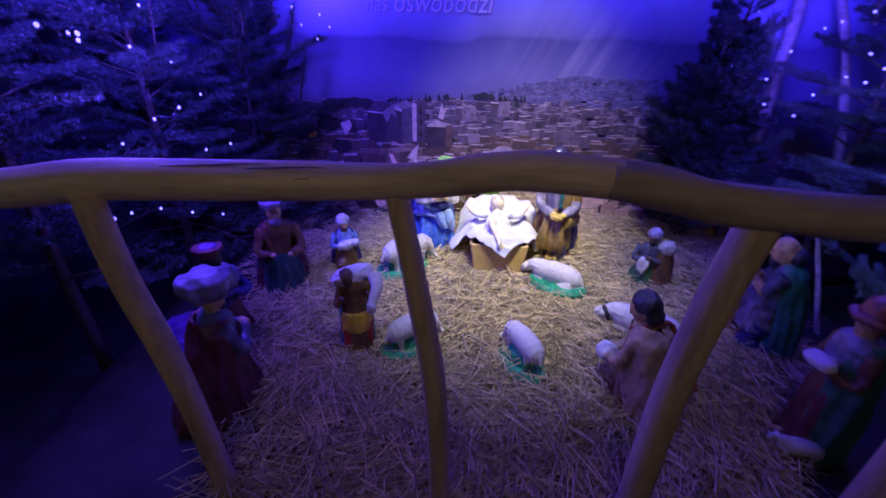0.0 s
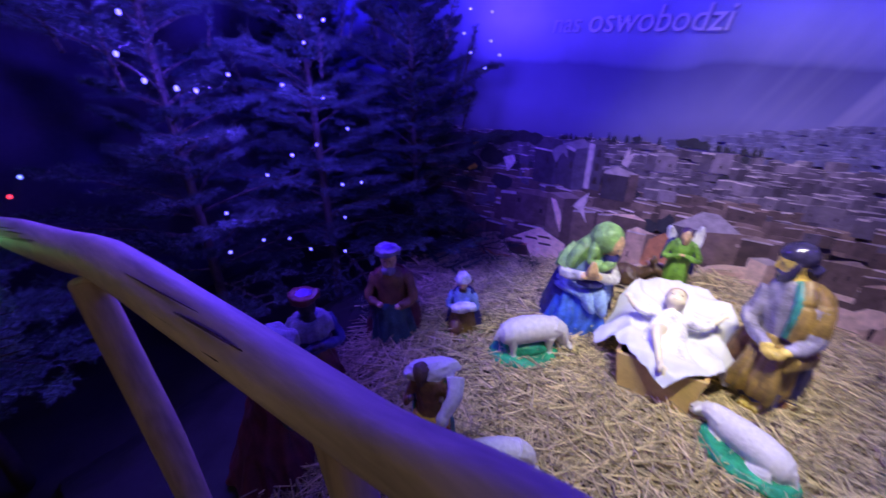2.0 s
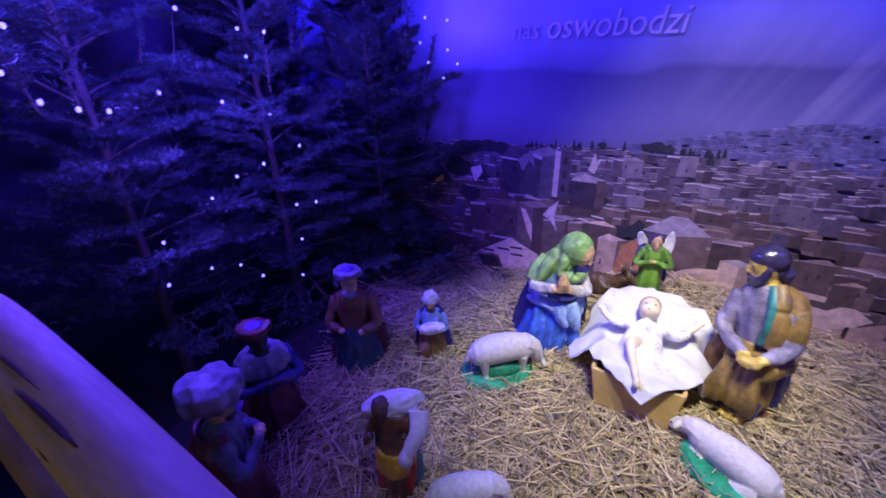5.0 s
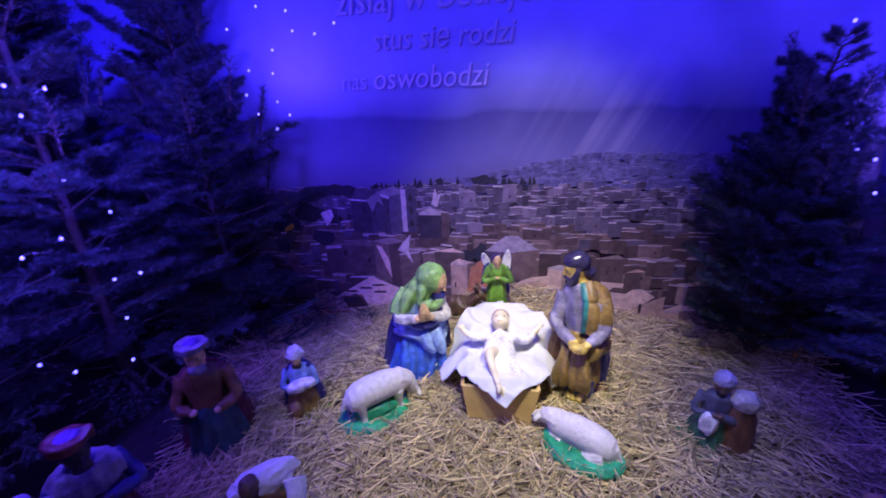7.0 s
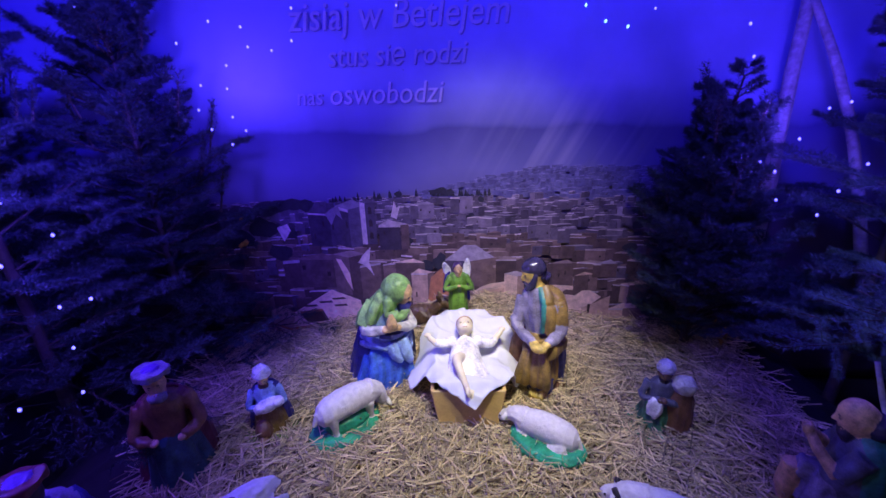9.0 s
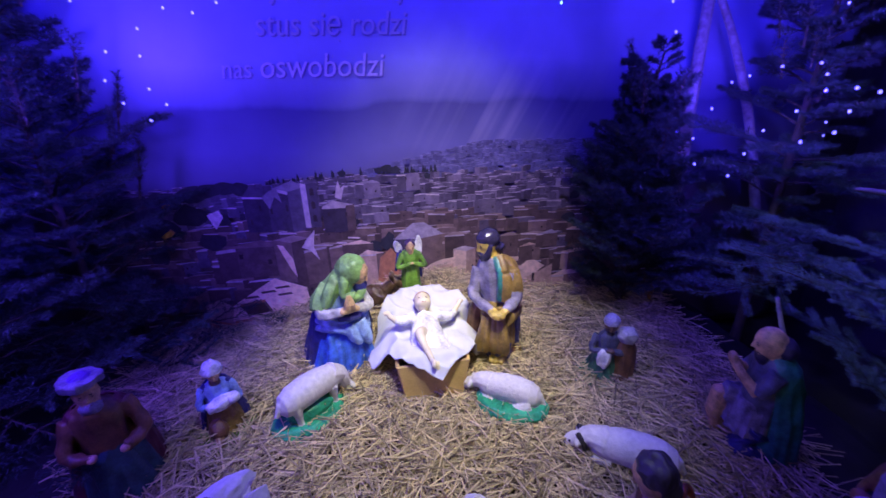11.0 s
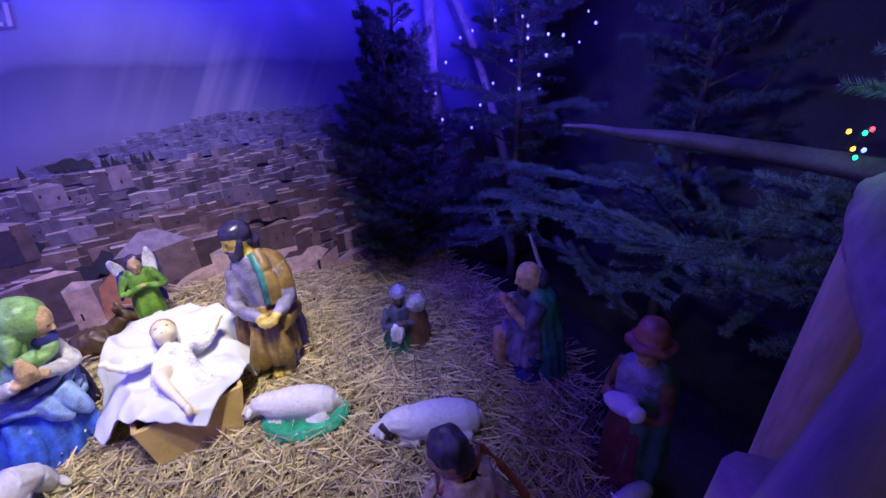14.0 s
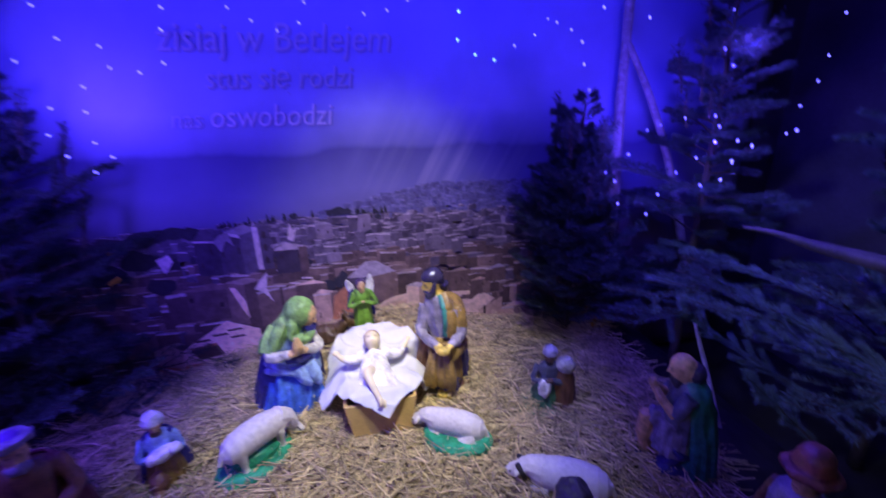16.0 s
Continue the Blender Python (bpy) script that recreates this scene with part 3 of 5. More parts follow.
shape("wall", (-0.50, 0.885), (-0.455, 0.875), (-0.375, 0.885), (-0.43, 0.905))
for k in range(3):
    shape("opening", (-0.435, 0.80 - 0.09 * k), (-0.41, 0.80 - 0.09 * k), (-0.41, 0.84 - 0.09 * k), (-0.4225, 0.852 - 0.09 * k), (-0.435, 0.84 - 0.09 * k))
block(-0.37, 0.54, 0.21, 0.18, "dusk", "umber", "edge", 0.35)
shape("edge", (-0.28, 0.78), (-0.24, 0.76), (-0.21, 0.86), (-0.235, 0.84), (-0.25, 0.89))
block(-0.14, 0.76, 0.16, 0.10, "wall", "shade", "roof")
block(0.13, 0.80, 0.15, 0.11, "wall", "shade", "roof", 0.1)
# brown buttressed walls behind the woman
block(-1.10, 0.24, 0.42, 0.22, "umber", "umber", "brown")
block(-0.72, 0.18, 0.24, 0.30, "brown", "umber", "brown_roof", 0.12)
shape("cream", (-0.70, 0.47), (-0.66, 0.46), (-0.61, 0.36), (-0.60, 0.22), (-0.64, 0.30))
block(-0.53, 0.18, 0.24, 0.26, "brown", "umber", "brown_roof", 0.15)
shape("edge", (-0.54, 0.44), (-0.50, 0.50), (-0.44, 0.56), (-0.46, 0.44), (-0.43, 0.34), (-0.49, 0.42))
block(-0.36, 0.20, 0.30, 0.24, "brown", "umber", "cream", 0.25)
block(-0.16, 0.10, 0.16, 0.26, "sand", "brown", "cream", 0.2)
shape("terracotta", (-0.06, 0.06), (0.13, 0.06), (0.12, 0.32), (0.06, 0.40), (-0.02, 0.33))
# long gabled house and the dark row beside it
shape("shade", (0.10, 0.26), (0.26, 0.26), (0.26, 0.46), (0.10, 0.46))
shape("brown", (0.26, 0.26), (0.42, 0.26), (0.42, 0.49), (0.26, 0.46))
shape("roof", (0.08, 0.46), (0.26, 0.455), (0.43, 0.485), (0.30, 0.575), (0.22, 0.575))
for k in range(3):
    block(0.44 + 0.17 * k, 0.30 - 0.015 * k, 0.19, 0.17, "umber", "umber", "brown_roof", 0.2)
shape("sand", (0.28, 0.10), (0.58, 0.12), (0.58, 0.275), (0.50, 0.285), (0.28, 0.215))
shape("cream", (0.28, 0.215), (0.56, 0.265), (0.50, 0.30), (0.40, 0.285), (0.33, 0.255))
# courtyard house with a terracotta wall at the straw's edge
shape("terracotta", (-1.25, -0.35), (-0.50, -0.35), (-0.54, 0.0), (-1.10, -0.10), (-1.25, -0.06))
shape("sand", (-1.25, -0.07), (-1.09, -0.12), (-1.06, 0.02), (-1.16, 0.08), (-1.26, 0.04))
shape("cream", (-1.10, -0.10), (-0.62, -0.03), (-0.54, 0.04), (-0.55, 0.14), (-0.76, 0.225), (-0.88, 0.15), (-1.07, 0.03))
shape("umber", (-1.03, 0.025), (-0.98, -0.06), (-0.81, -0.035), (-0.85, 0.055))
shape("terracotta", (-1.03, 0.035), (-0.85, 0.065), (-0.85, 0.045), (-1.02, 0.015))
for x, z in ((-0.86, 0.11), (-0.76, 0.14), (-0.75, 0.085), (-0.98, 0.075)):
    shape("umber", (x, z), (x + 0.10, z + 0.008), (x + 0.085, z + 0.025), (x - 0.01, z + 0.015))
for k in range(5):
    x = -0.98 + 0.085 * k
    shape("umber", (x, -0.145 + 0.014 * k), (x + 0.03, -0.14 + 0.014 * k), (x + 0.03, -0.12 + 0.014 * k), (x, -0.125 + 0.014 * k))
# white houses beside the man
block(0.50, 0.10, 0.16, 0.24, "cream", "sand", "edge", 0.12)
shape("sand", (0.84, -0.28), (1.02, -0.28), (1.02, 0.06), (0.84, 0.20))
shape("cream", (0.84, 0.06), (1.00, 0.03), (1.18, 0.19), (1.05, 0.27), (0.84, 0.28))
shape("cream", (0.92, -0.28), (1.05, -0.28), (1.05, 0.10), (0.92, 0.17))
shape("sand", (1.05, -0.28), (1.24, -0.28), (1.24, 0.20), (1.05, 0.10))
block(0.98, 0.24, 0.16, 0.12, "brown", "umber", "sand", 0.3)
shape("umber", (0.88, 0.21), (1.0, 0.20), (1.04, 0.235), (0.93, 0.245))
for x, z in ((1.12, -0.06), (1.165, -0.045), (0.96, 0.0), (1.09, 0.06)):
    shape("opening", (x, z), (x + 0.018, z + 0.003), (x + 0.018, z + 0.075), (x, z + 0.07))
block(1.24, -0.24, 0.24, 0.34, "sand", "brown", "cream", 0.25)
block(1.46, -0.26, 0.30, 0.30, "brown", "terracotta", "sand", 0.3)
block(1.30, 0.14, 0.18, 0.14, "sand", "umber", "cream", 0.3)
block(1.52, 0.12, 0.22, 0.14, "brown", "umber", "cream", 0.3)
block(1.10, 0.34, 0.16, 0.10, "brown", "umber", "roof")
block(1.32, 0.36, 0.20, 0.10, "umber", "umber", "sand")
tagged(part("printed_town", bm, PRINT, banner, "flat printed picture of pale stone houses", smooth=False), kind="stuff")

LETTER = material("printed_letter", (0.66, 0.60, 0.78), 0.8, 0.1, 20, 90, 0.0)
LETTER_EDGE = material("printed_letter_edge", (0.22, 0.20, 0.40), 0.8, 0.1, 20, 90, 0.0)
LETTER_PALE = material("printed_letter_worn", (0.46, 0.44, 0.64), 0.8, 0.1, 20, 90, 0.0)


def words(text, x, z, width, slant, mat, level):
    curve = bpy.data.curves.new("line_of_text", "FONT")
    curve.body, curve.size, curve.shear, curve.resolution_u = text, 0.15, slant, 3
    curve.extrude = 0.0004
    curve.materials.append(mat)
    ob = new("line_of_text", curve)
    bpy.context.view_layer.update()
    k = width / ob.dimensions.x
    ob.matrix_world = pose(x, BANNER_Y - level, z, 90) @ Matrix.Diagonal((k, k * 1.12, 1, 1))
    ob.parent = banner
    return ob


for text, x, z, width, front, back in (("nas", -0.839, 1.508, 0.17, LETTER_PALE, LETTER_EDGE), ("oswobodzi", -0.625, 1.506, 0.715, LETTER, LETTER_EDGE), ("stus się rodzi", -0.61, 1.725, 0.85, LETTER_PALE, LETTER_EDGE), ("zisiaj w Betlejem", -0.825, 1.925, 1.31, LETTER_PALE, LETTER_EDGE)):
    words(text, x + 0.008, z - 0.006, width, 0.18, back, 0.0022)
    words(text, x, z, width, 0.18, front, 0.0034)


# ---- fence of peeled logs ----
def log_part(name, line, radii, parent, steps=10, n=18, rough=0.18, seed=0, mat=LOG):
    pts = smooth_line(line, steps)
    rs = np.interp(np.linspace(0, 1, len(pts)), np.linspace(0, 1, len(radii)), radii)
    bm = bmesh.new()
    tube(bm, pts, list(rs), n, rough, 0, seed)
    return part(name, bm, mat, parent)


fence = empty("fence", Matrix.Identity(4), "rustic fence of crooked peeled logs before the crib", "fence")
RAIL = [(-1.46, 0.75, 0.95), (-1.25, 0.78, 0.97), (-1.0, 0.82, 0.985), (-0.78, 0.845, 1.012), (-0.36, 0.85, 1.034), (0.0, 0.85, 1.055), (0.22, 0.85, 1.088), (0.45, 0.845, 1.088), (0.70, 0.82, 1.052), (1.0, 0.815, 1.045), (1.22, 0.87, 1.045), (1.5, 0.935, 1.035), (1.9, 1.0, 1.01)]
rail = log_part("rail", RAIL[:8], (0.036, 0.046, 0.050, 0.052, 0.047, 0.042, 0.041, 0.042), fence, 8, 20, 0.16, 3)
log_part("rail", [(0.43, 0.846, 1.087), (0.56, 0.835, 1.073), *RAIL[8:]], (0.043, 0.043, 0.043, 0.044, 0.050, 0.052, 0.046), fence, 8, 20, 0.2, 6, DULL_LOG)["label"] = "duller grey-brown log"
log_part("post", [(-0.775, 0.80, 0.99), (-0.765, 0.805, 0.74), (-0.725, 0.805, 0.50), (-0.69, 0.80, 0.15), (-0.68, 0.80, -0.45)], (0.032, 0.034, 0.036, 0.034, 0.038), fence, 7, 16, 0.22, 8, POST)
log_part("post", [(-0.028, 0.852, 1.04), (0.016, 0.85, 0.79), (0.072, 0.85, 0.42), (0.09, 0.845, 0.0), (0.095, 0.84, -0.45)], (0.029, 0.030, 0.034, 0.035, 0.036), fence, 7, 16, 0.22, 14, POST)
log_part("post", [(0.745, 0.84, 1.045), (0.718, 0.85, 0.77), (0.708, 0.86, 0.46), (0.712, 0.85, 0.05), (0.715, 0.85, -0.45)], (0.042, 0.040, 0.042, 0.044, 0.046), fence, 7, 16, 0.22, 21, POST)
log_part("post", [(1.44, 0.925, 1.02), (1.42, 0.925, 0.70), (1.41, 0.92, 0.30), (1.41, 0.92, -0.45)], (0.046, 0.044, 0.046, 0.048), fence, 7, 16, 0.22, 27, POST)
# drying cracks along the rail
rng = random.Random(4)
path = smooth_line(RAIL, 8)
for k in range(26):
    i = rng.randint(6, 52)
    length, a = rng.randint(2, 7), rng.choice((rng.uniform(0.2, 1.3), rng.uniform(2.0, 3.6)))
    bm = bmesh.new()
    pts = []
    for q in range(length + 1):
        p = path[min(i + q, len(path) - 1)]
        r = 0.0405 if p.x > -0.2 else 0.0465
        pts.append(p + Vector((0, -math.cos(a + 0.05 * q), math.sin(a + 0.05 * q))) * r * 0.985)
    tube(bm, pts, [0.0004 + 0.0012 * math.sin(math.pi * q / length) for q in range(length + 1)], 6, 0.3)
    part("crack", bm, CRACK, rail, "dark drying crack")

side_fence = empty("side_fence", Matrix.Identity(4), "side rail of grey split log among fir branches", "fence")
log_part("rail", [(1.90, 2.02, 1.05), (1.93, 1.9, 1.055), (1.955, 1.75, 1.045), (1.94, 1.5, 1.055), (1.90, 1.10, 1.05), (1.87, 0.9, 1.04)], (0.008, 0.012, 0.022, 0.030, 0.032, 0.036), side_fence, 8, 14, 0.35, 40, material("grey_log", (0.06, 0.05, 0.055), 0.8, 0.6, 8, 80, 0.8))
log_part("post", [(1.86, 0.99, 1.03), (1.90, 1.0, 0.4), (1.90, 1.0, -0.45)], (0.03, 0.032, 0.034), side_fence, 6, 12, 0.2, 44, BARK)


# ---- statues ----
def kneeler(name, m, H, robe, label, top=None, cloak=None, flesh=SKIN, hair=HAIR, beard=None, arms=None, head=(0, 0.06, 0.87), nod=-18, wide=1.0, folds=11, extra=None, seed=0.0, group="", standing=False, stoop=0.0, yaw=0, span=(150, 390), sleeves=None, big=1.0):
    """A kneeling or standing robed statue of height H, facing +y of m."""
    s = Statue()
    top = top or robe
    if standing:
        hem = [(0.0, .15, .15, 0, 0), (.03, .155, .15, 0, 0), (.25, .135, .13, 0, 0), (.45, .125, .115, 0, 0), (.60, .11, .09, 0, 0)]
        body = [(.54, .115, .095, 0, 0), (.66, .12, .095, 0, .005), (.76, .125, .09, 0, .01), (.82, .10, .075, 0, .012), (.855, .045, .045, 0, .02)]
        shoulder, waist, cl = .79, .56, [(.04, .17, .16, 0, -.03), (.3, .165, .15, 0, -.03), (.6, .15, .125, 0, -.02), (.78, .14, .10, 0, -.005), (.83, .09, .07, 0, 0)]
        size = .068
    else:
        hem = [(0.0, .25 * wide, .29, 0, -.07), (.04, .245 * wide, .28, 0, -.07), (.16, .215 * wide, .245, 0, -.05), (.30, .18 * wide, .19, 0, -.01), (.44, .14, .125, 0, 0)]
        body = [(.38, .145, .125, 0, stoop * 0.1), (.52, .145, .115, 0, .01 + stoop * 0.3), (.64, .150, .110, 0, .02 + stoop * 0.6), (.72, .125, .095, 0, .03 + stoop * 0.8), (.775, .055, .055, 0, .04 + stoop)]
        shoulder, waist, cl = .69, .44, [(.02, .28, .28, 0, -.12), (.2, .245, .22, 0, -.09), (.45, .20, .165, 0, -.04), (.64, .19, .14, 0, 0), (.74, .13, .11, 0, .01)]
        size = .092
    up = lambda rows: [(z * H, rx * H, ry * H, ox * H, oy * H) for z, rx, ry, ox, oy in rows]
    fine = lambda rows: [tuple(np.array(a) * (1 - t) + np.array(b) * t) for a, b in zip(rows, rows[1:]) for t in (0, .25, .5, .75)] + [rows[-1]]
    s.lathe(fine(up(hem)), robe, folds, 0.055, 56, seed=seed)
    s.lathe(fine(up(body)), top, 9, 0.03, 44, seed=seed + 1)
    if cloak:
        s.lathe(fine(up(cl)), cloak, 9, 0.04, 44, span=span, seed=seed + 2)
    hx, hy, hz = head
    s.limb([(0, .03 * H, .72 * H if not standing else .82 * H), (hx * H, hy * H, hz * H)], [.05 * H * (0.8 if standing else 1)] * 2, flesh)
    s.head((hx * H, hy * H, hz * H), big * size * H, flesh, hair, beard, nod, yaw)
    for k, (elbow, wrist) in enumerate(arms or (((-.20, .10, .50), (-.02, .21, .58)), ((.20, .10, .50), (.02, .21, .58)))):
        sx = (-1, 1)[k] * (.135 if not standing else .105)
        s.sleeve((sx * H, .02 * H + stoop * .7 * H, shoulder * H), Vector(elbow) * H, Vector(wrist) * H, sleeves or top, flesh, (.048 if not standing else .036) * H)
    if extra:
        extra(s, H)
    return s.done(name, m, label, "statue", group)


def crowned(mat):
    def add(s, H):
        c = Vector((0, .05, .95)) * H
        s.lathe([(.925 * H, .098 * H, .105 * H, 0, .045 * H), (.95 * H, .102 * H, .107 * H, 0, .045 * H), (.978 * H, .108 * H, .112 * H, 0, .045 * H)], mat, 8, .06, 40)
        s.ball(c, (.08 * H, .08 * H, .045 * H), VIOLET)
    return add


def turbaned(mat):
    def add(s, H):
        s.ball(Vector((0, .04, .95)) * H, (.10 * H, .105 * H, .07 * H), mat, (-12, 0, 0), 0.25, 3)
        s.lathe([(.89 * H, .092 * H, .10 * H, 0, .035 * H), (.92 * H, .108 * H, .114 * H, 0, .035 * H), (.95 * H, .10 * H, .105 * H, 0, .035 * H)], mat, 7, .06, 32)
    return add


# mother in blue, kneeling at the manger
def fine(rows):
    return [tuple(np.array(a) * (1 - t) + np.array(b) * t) for a, b in zip(rows, rows[1:]) for t in (0, .25, .5, .75)] + [rows[-1]]


s = Statue()
s.lathe(fine([(0, .25, .25, .035, -.02), (.05, .245, .25, .035, -.02), (.18, .205, .22, .025, 0), (.32, .17, .165, .01, .01), (.46, .14, .12, -.01, .01)]), BLUE, 11, .06, 64, seed=.6)
s.lathe(fine([(0, .20, .20, .10, -.11), (.2, .165, .18, .10, -.08), (.40, .13, .13, .09, -.05), (.52, .10, .10, .08, -.04)]), NAVY, 9, .05, 40)
s.limb(smooth_line([(-.12, -.02, .50), (-.17, -.02, .34), (-.20, -.03, .10)], 4), [.05, .055, .06, .062, .062, .06, .058, .055, .05], NAVY, .3)
s.lathe(fine([(.40, .145, .115, 0, 0), (.55, .15, .12, -.01, .01), (.66, .13, .105, -.035, .02), (.73, .07, .07, -.07, .05)]), PALE_BLUE, 9, .04, 44)
s.lathe(fine([(.53, .185, .135, .02, -.045), (.58, .185, .14, .015, -.035), (.65, .165, .135, -.015, -.01), (.72, .13, .12, -.05, .02), (.79, .105, .105, -.075, .05)]), GREEN_VEIL, 13, .06, 60, seed=1.2)
head, way = Vector((-.115, .125, .775)), Vector((-.68, .73, 0))
s.limb([(-.05, .05, .66), head], [.06, .05], SKIN)
s.head(head, .084, SKIN, None, None, -34, 43)
s.ball(head - way * .052 + Vector((0, 0, .026)), (.098, .112, .116), GREEN_VEIL, (-26, 0, 43), .07, 3)
s.ball(head - way * .022 + Vector((0, 0, .040)), (.076, .078, .070), BEARD, (-26, 0, 43), .05, 3)
s.ball(head - way * .036 + Vector((0, 0, .046)), (.091, .094, .092), GREEN_VEIL, (-26, 0, 43), .05, 3)
s.ball((-.12, .125, .675), (.055, .05, .05), NAVY, rough=.1)
s.limb(smooth_line([(-.03, .10, .80), (.0, .13, .71), (.03, .16, .65), (-.04, .19, .63)], 4), [.030 + .012 * math.sin(i * .6) for i in range(13)], GREEN_VEIL, .3)
s.limb(smooth_line([(.02, .04, .74), (.10, .09, .66), (.14, .09, .58)], 4), [.05] * 9, GREEN_VEIL, .4)
s.limb(smooth_line([(.08, .0, .68), (.16, .04, .61), (.195, .07, .55)], 4), [.055] * 9, GREEN_VEIL, .4)
s.limb(smooth_line([(-.15, .10, .66), (-.10, .17, .62), (-.02, .19, .61)], 4), [.034] * 9, GREEN_VEIL, .3)
for shoulder, elbow, wrist in (((.13, .02, .61), (.185, .12, .535), (.075, .235, .575)), ((-.14, .03, .60), (-.165, .14, .50), (-.02, .235, .565))):
    s.sleeve(shoulder, elbow, wrist, OFF_WHITE, SKIN, .050)
for k in (-1, 1):
    s.limb([(.032 + .020 * k, .245, .56), (.034 + .016 * k, .262, .63), (.034 + .005 * k, .262, .70)], [.026, .026, .010], SKIN)
s.limb([(.10, .19, .515), (.03, .225, .50), (-.06, .20, .49)], [.028, .03, .028], NAVY)
for q in range(5):
    z = .35 + .034 * q
    s.limb([(math.cos(a) * (.195 - .011 * q), math.sin(a) * (.195 - .012 * q), z + .03 * math.sin(a * 2 + q) + .025 * math.cos(a)) for a in np.linspace(-.2, 3.3, 18)], [.023] * 18, PALE_BLUE, .5)
s.limb(smooth_line([(-.05, .18, .42), (-.075, .215, .32), (-.115, .205, .22)], 4), [.05, .052, .054, .052, .05, .046, .04, .034, .02], PALE_BLUE, .4)
s.limb(smooth_line([(.03, .18, .41), (.0, .22, .32), (-.04, .225, .25)], 4), [.045, .046, .046, .044, .04, .036, .03, .026, .015], PALE_BLUE, .4)
for x, tip in ((.13, .20), (.06, .11), (-.02, .02), (-.10, -.12), (.19, .27)):
    s.limb(smooth_line([(x * .8, .12, .34), (x, .19, .18), (tip, .215, .02)], 4), [.022, .026, .03, .034, .036, .038, .04, .04, .034], BLUE, .3)
s.done("nativity_statue", stand(-0.215, 2.66, -148) @ Matrix.Scale(.72, 4), "kneeling woman statue in blue robe and green veil", carve=.5, detail=160)

# bearded man in grey and ochre, seated at the manger
s = Statue()
s.lathe(fine([(0, .15, .14, -.02, .0), (.03, .155, .145, -.02, .0), (.06, .12, .12, -.02, .0)]), BROWN, 5, .05, 32)
s.lathe(fine([(.02, .11, .10, -.04, -.05), (.25, .12, .11, -.03, -.05), (.42, .12, .11, -.02, -.02), (.5, .09, .08, 0, 0)]), NAVY, 9, .05, 40)
s.lathe(fine([(.05, .085, .09, -.03, .12), (.18, .10, .11, -.025, .12)]), NAVY, 9, .08, 36)
s.lathe(fine([(.13, .11, .135, -.02, .095), (.16, .115, .14, -.02, .095), (.28, .11, .135, -.02, .09), (.38, .105, .13, -.02, .08), (.45, .09, .10, -.02, .06)]), OCHRE, 15, .09, 64, seed=.4)
s.limb([(.03, .0, .38), (.02, .19, .405)], [.08, .068], OCHRE, .3)
s.limb([(-.08, .0, .38), (-.075, .19, .41)], [.08, .068], OCHRE, .3)
s.limb(smooth_line([(.10, .0, .48), (.15, .03, .34), (.165, .07, .17)], 4), [.045, .05, .055, .058, .06, .058, .055, .05, .04], BROWN, .4)
s.lathe(fine([(.40, .125, .105, 0, 0), (.52, .135, .105, .01, .01), (.63, .14, .105, .02, .015), (.71, .12, .09, .03, .02), (.77, .06, .06, .06, .03)]), GREY_VIOLET, 11, .05, 48)
s.lathe(fine([(.36, .055, .10, -.085, -.03), (.5, .062, .10, -.082, -.02), (.62, .068, .10, -.072, -.01), (.71, .062, .085, -.05, .0), (.765, .035, .05, -.02, .01)]), OCHRE, 11, .07, 44, seed=2)
s.limb(smooth_line([(.02, .06, .775), (-.02, .115, .70), (-.035, .135, .60), (-.03, .14, .50)], 4), [.020] * 13, TEAL, .2)
s.limb(smooth_line([(.0, .04, .78), (-.055, .10, .70), (-.075, .13, .60), (-.075, .135, .50)], 4), [.030] * 13, OCHRE, .35)
s.limb(smooth_line([(-.105, .05, .70), (-.125, .07, .58), (-.12, .05, .44)], 4), [.04, .045, .05, .052, .052, .05, .046, .04, .03], OCHRE, .4)
s.sleeve((.135, .035, .67), (.155, .11, .50), (-.005, .235, .465), GREY_VIOLET, OLIVE_SKIN, .050)
s.sleeve((-.10, .05, .68), (-.135, .11, .52), (-.085, .225, .475), GREY_VIOLET, OLIVE_SKIN, .046)
for k in (-1, 1):
    s.ball((-.045 + .022 * k, .262, .462), (.034, .038, .026), OLIVE_SKIN, (0, 25 * k, 0))
    for f in range(3):
        s.limb([(-.045 + .03 * k, .275, .478 - .014 * f), (-.045 - .02 * k, .294, .470 - .014 * f)], [.010, .008], OLIVE_SKIN)
head = Vector((.082, .045, .865))
s.limb([(.04, .01, .73), head], [.052, .048], OLIVE_SKIN)
s.head(head, .083, OLIVE_SKIN, GLOSSY_HAIR, GLOSSY_HAIR, -20, -48)
m = pose(*head, -20, 0, -48)
for k in (-1, 1):
    s.limb([m @ Vector((.060 * k, .005, .01)), m @ Vector((.050 * k, .035, -.045)), m @ Vector((.02 * k, .06, -.085))], [.014, .022, .026], GLOSSY_HAIR, .2)
    s.limb([m @ Vector((0, .080, -.030)), m @ Vector((.030 * k, .068, -.048))], [.010, .007], GLOSSY_HAIR)
s.ball(m @ Vector((0, -.008, .050)), (.066, .072, .050), GLOSSY_HAIR, (-20, 0, -48), .06, 3)
s.limb([m @ Vector((0, .055, -.08)), m @ Vector((0, .060, -.125))], [.036, .016], GLOSSY_HAIR, .25)
s.limb([m @ Vector((0, -.04, .0)), m @ Vector((0, -.062, -.06)), m @ Vector((0, -.05, -.12))], [.055, .052, .03], GLOSSY_HAIR, .3)
for x in (-.075, -.02):
    s.limb([(x, .17, .09), (x + .008, .25, .065)], [.034, .024], OLIVE_SKIN)
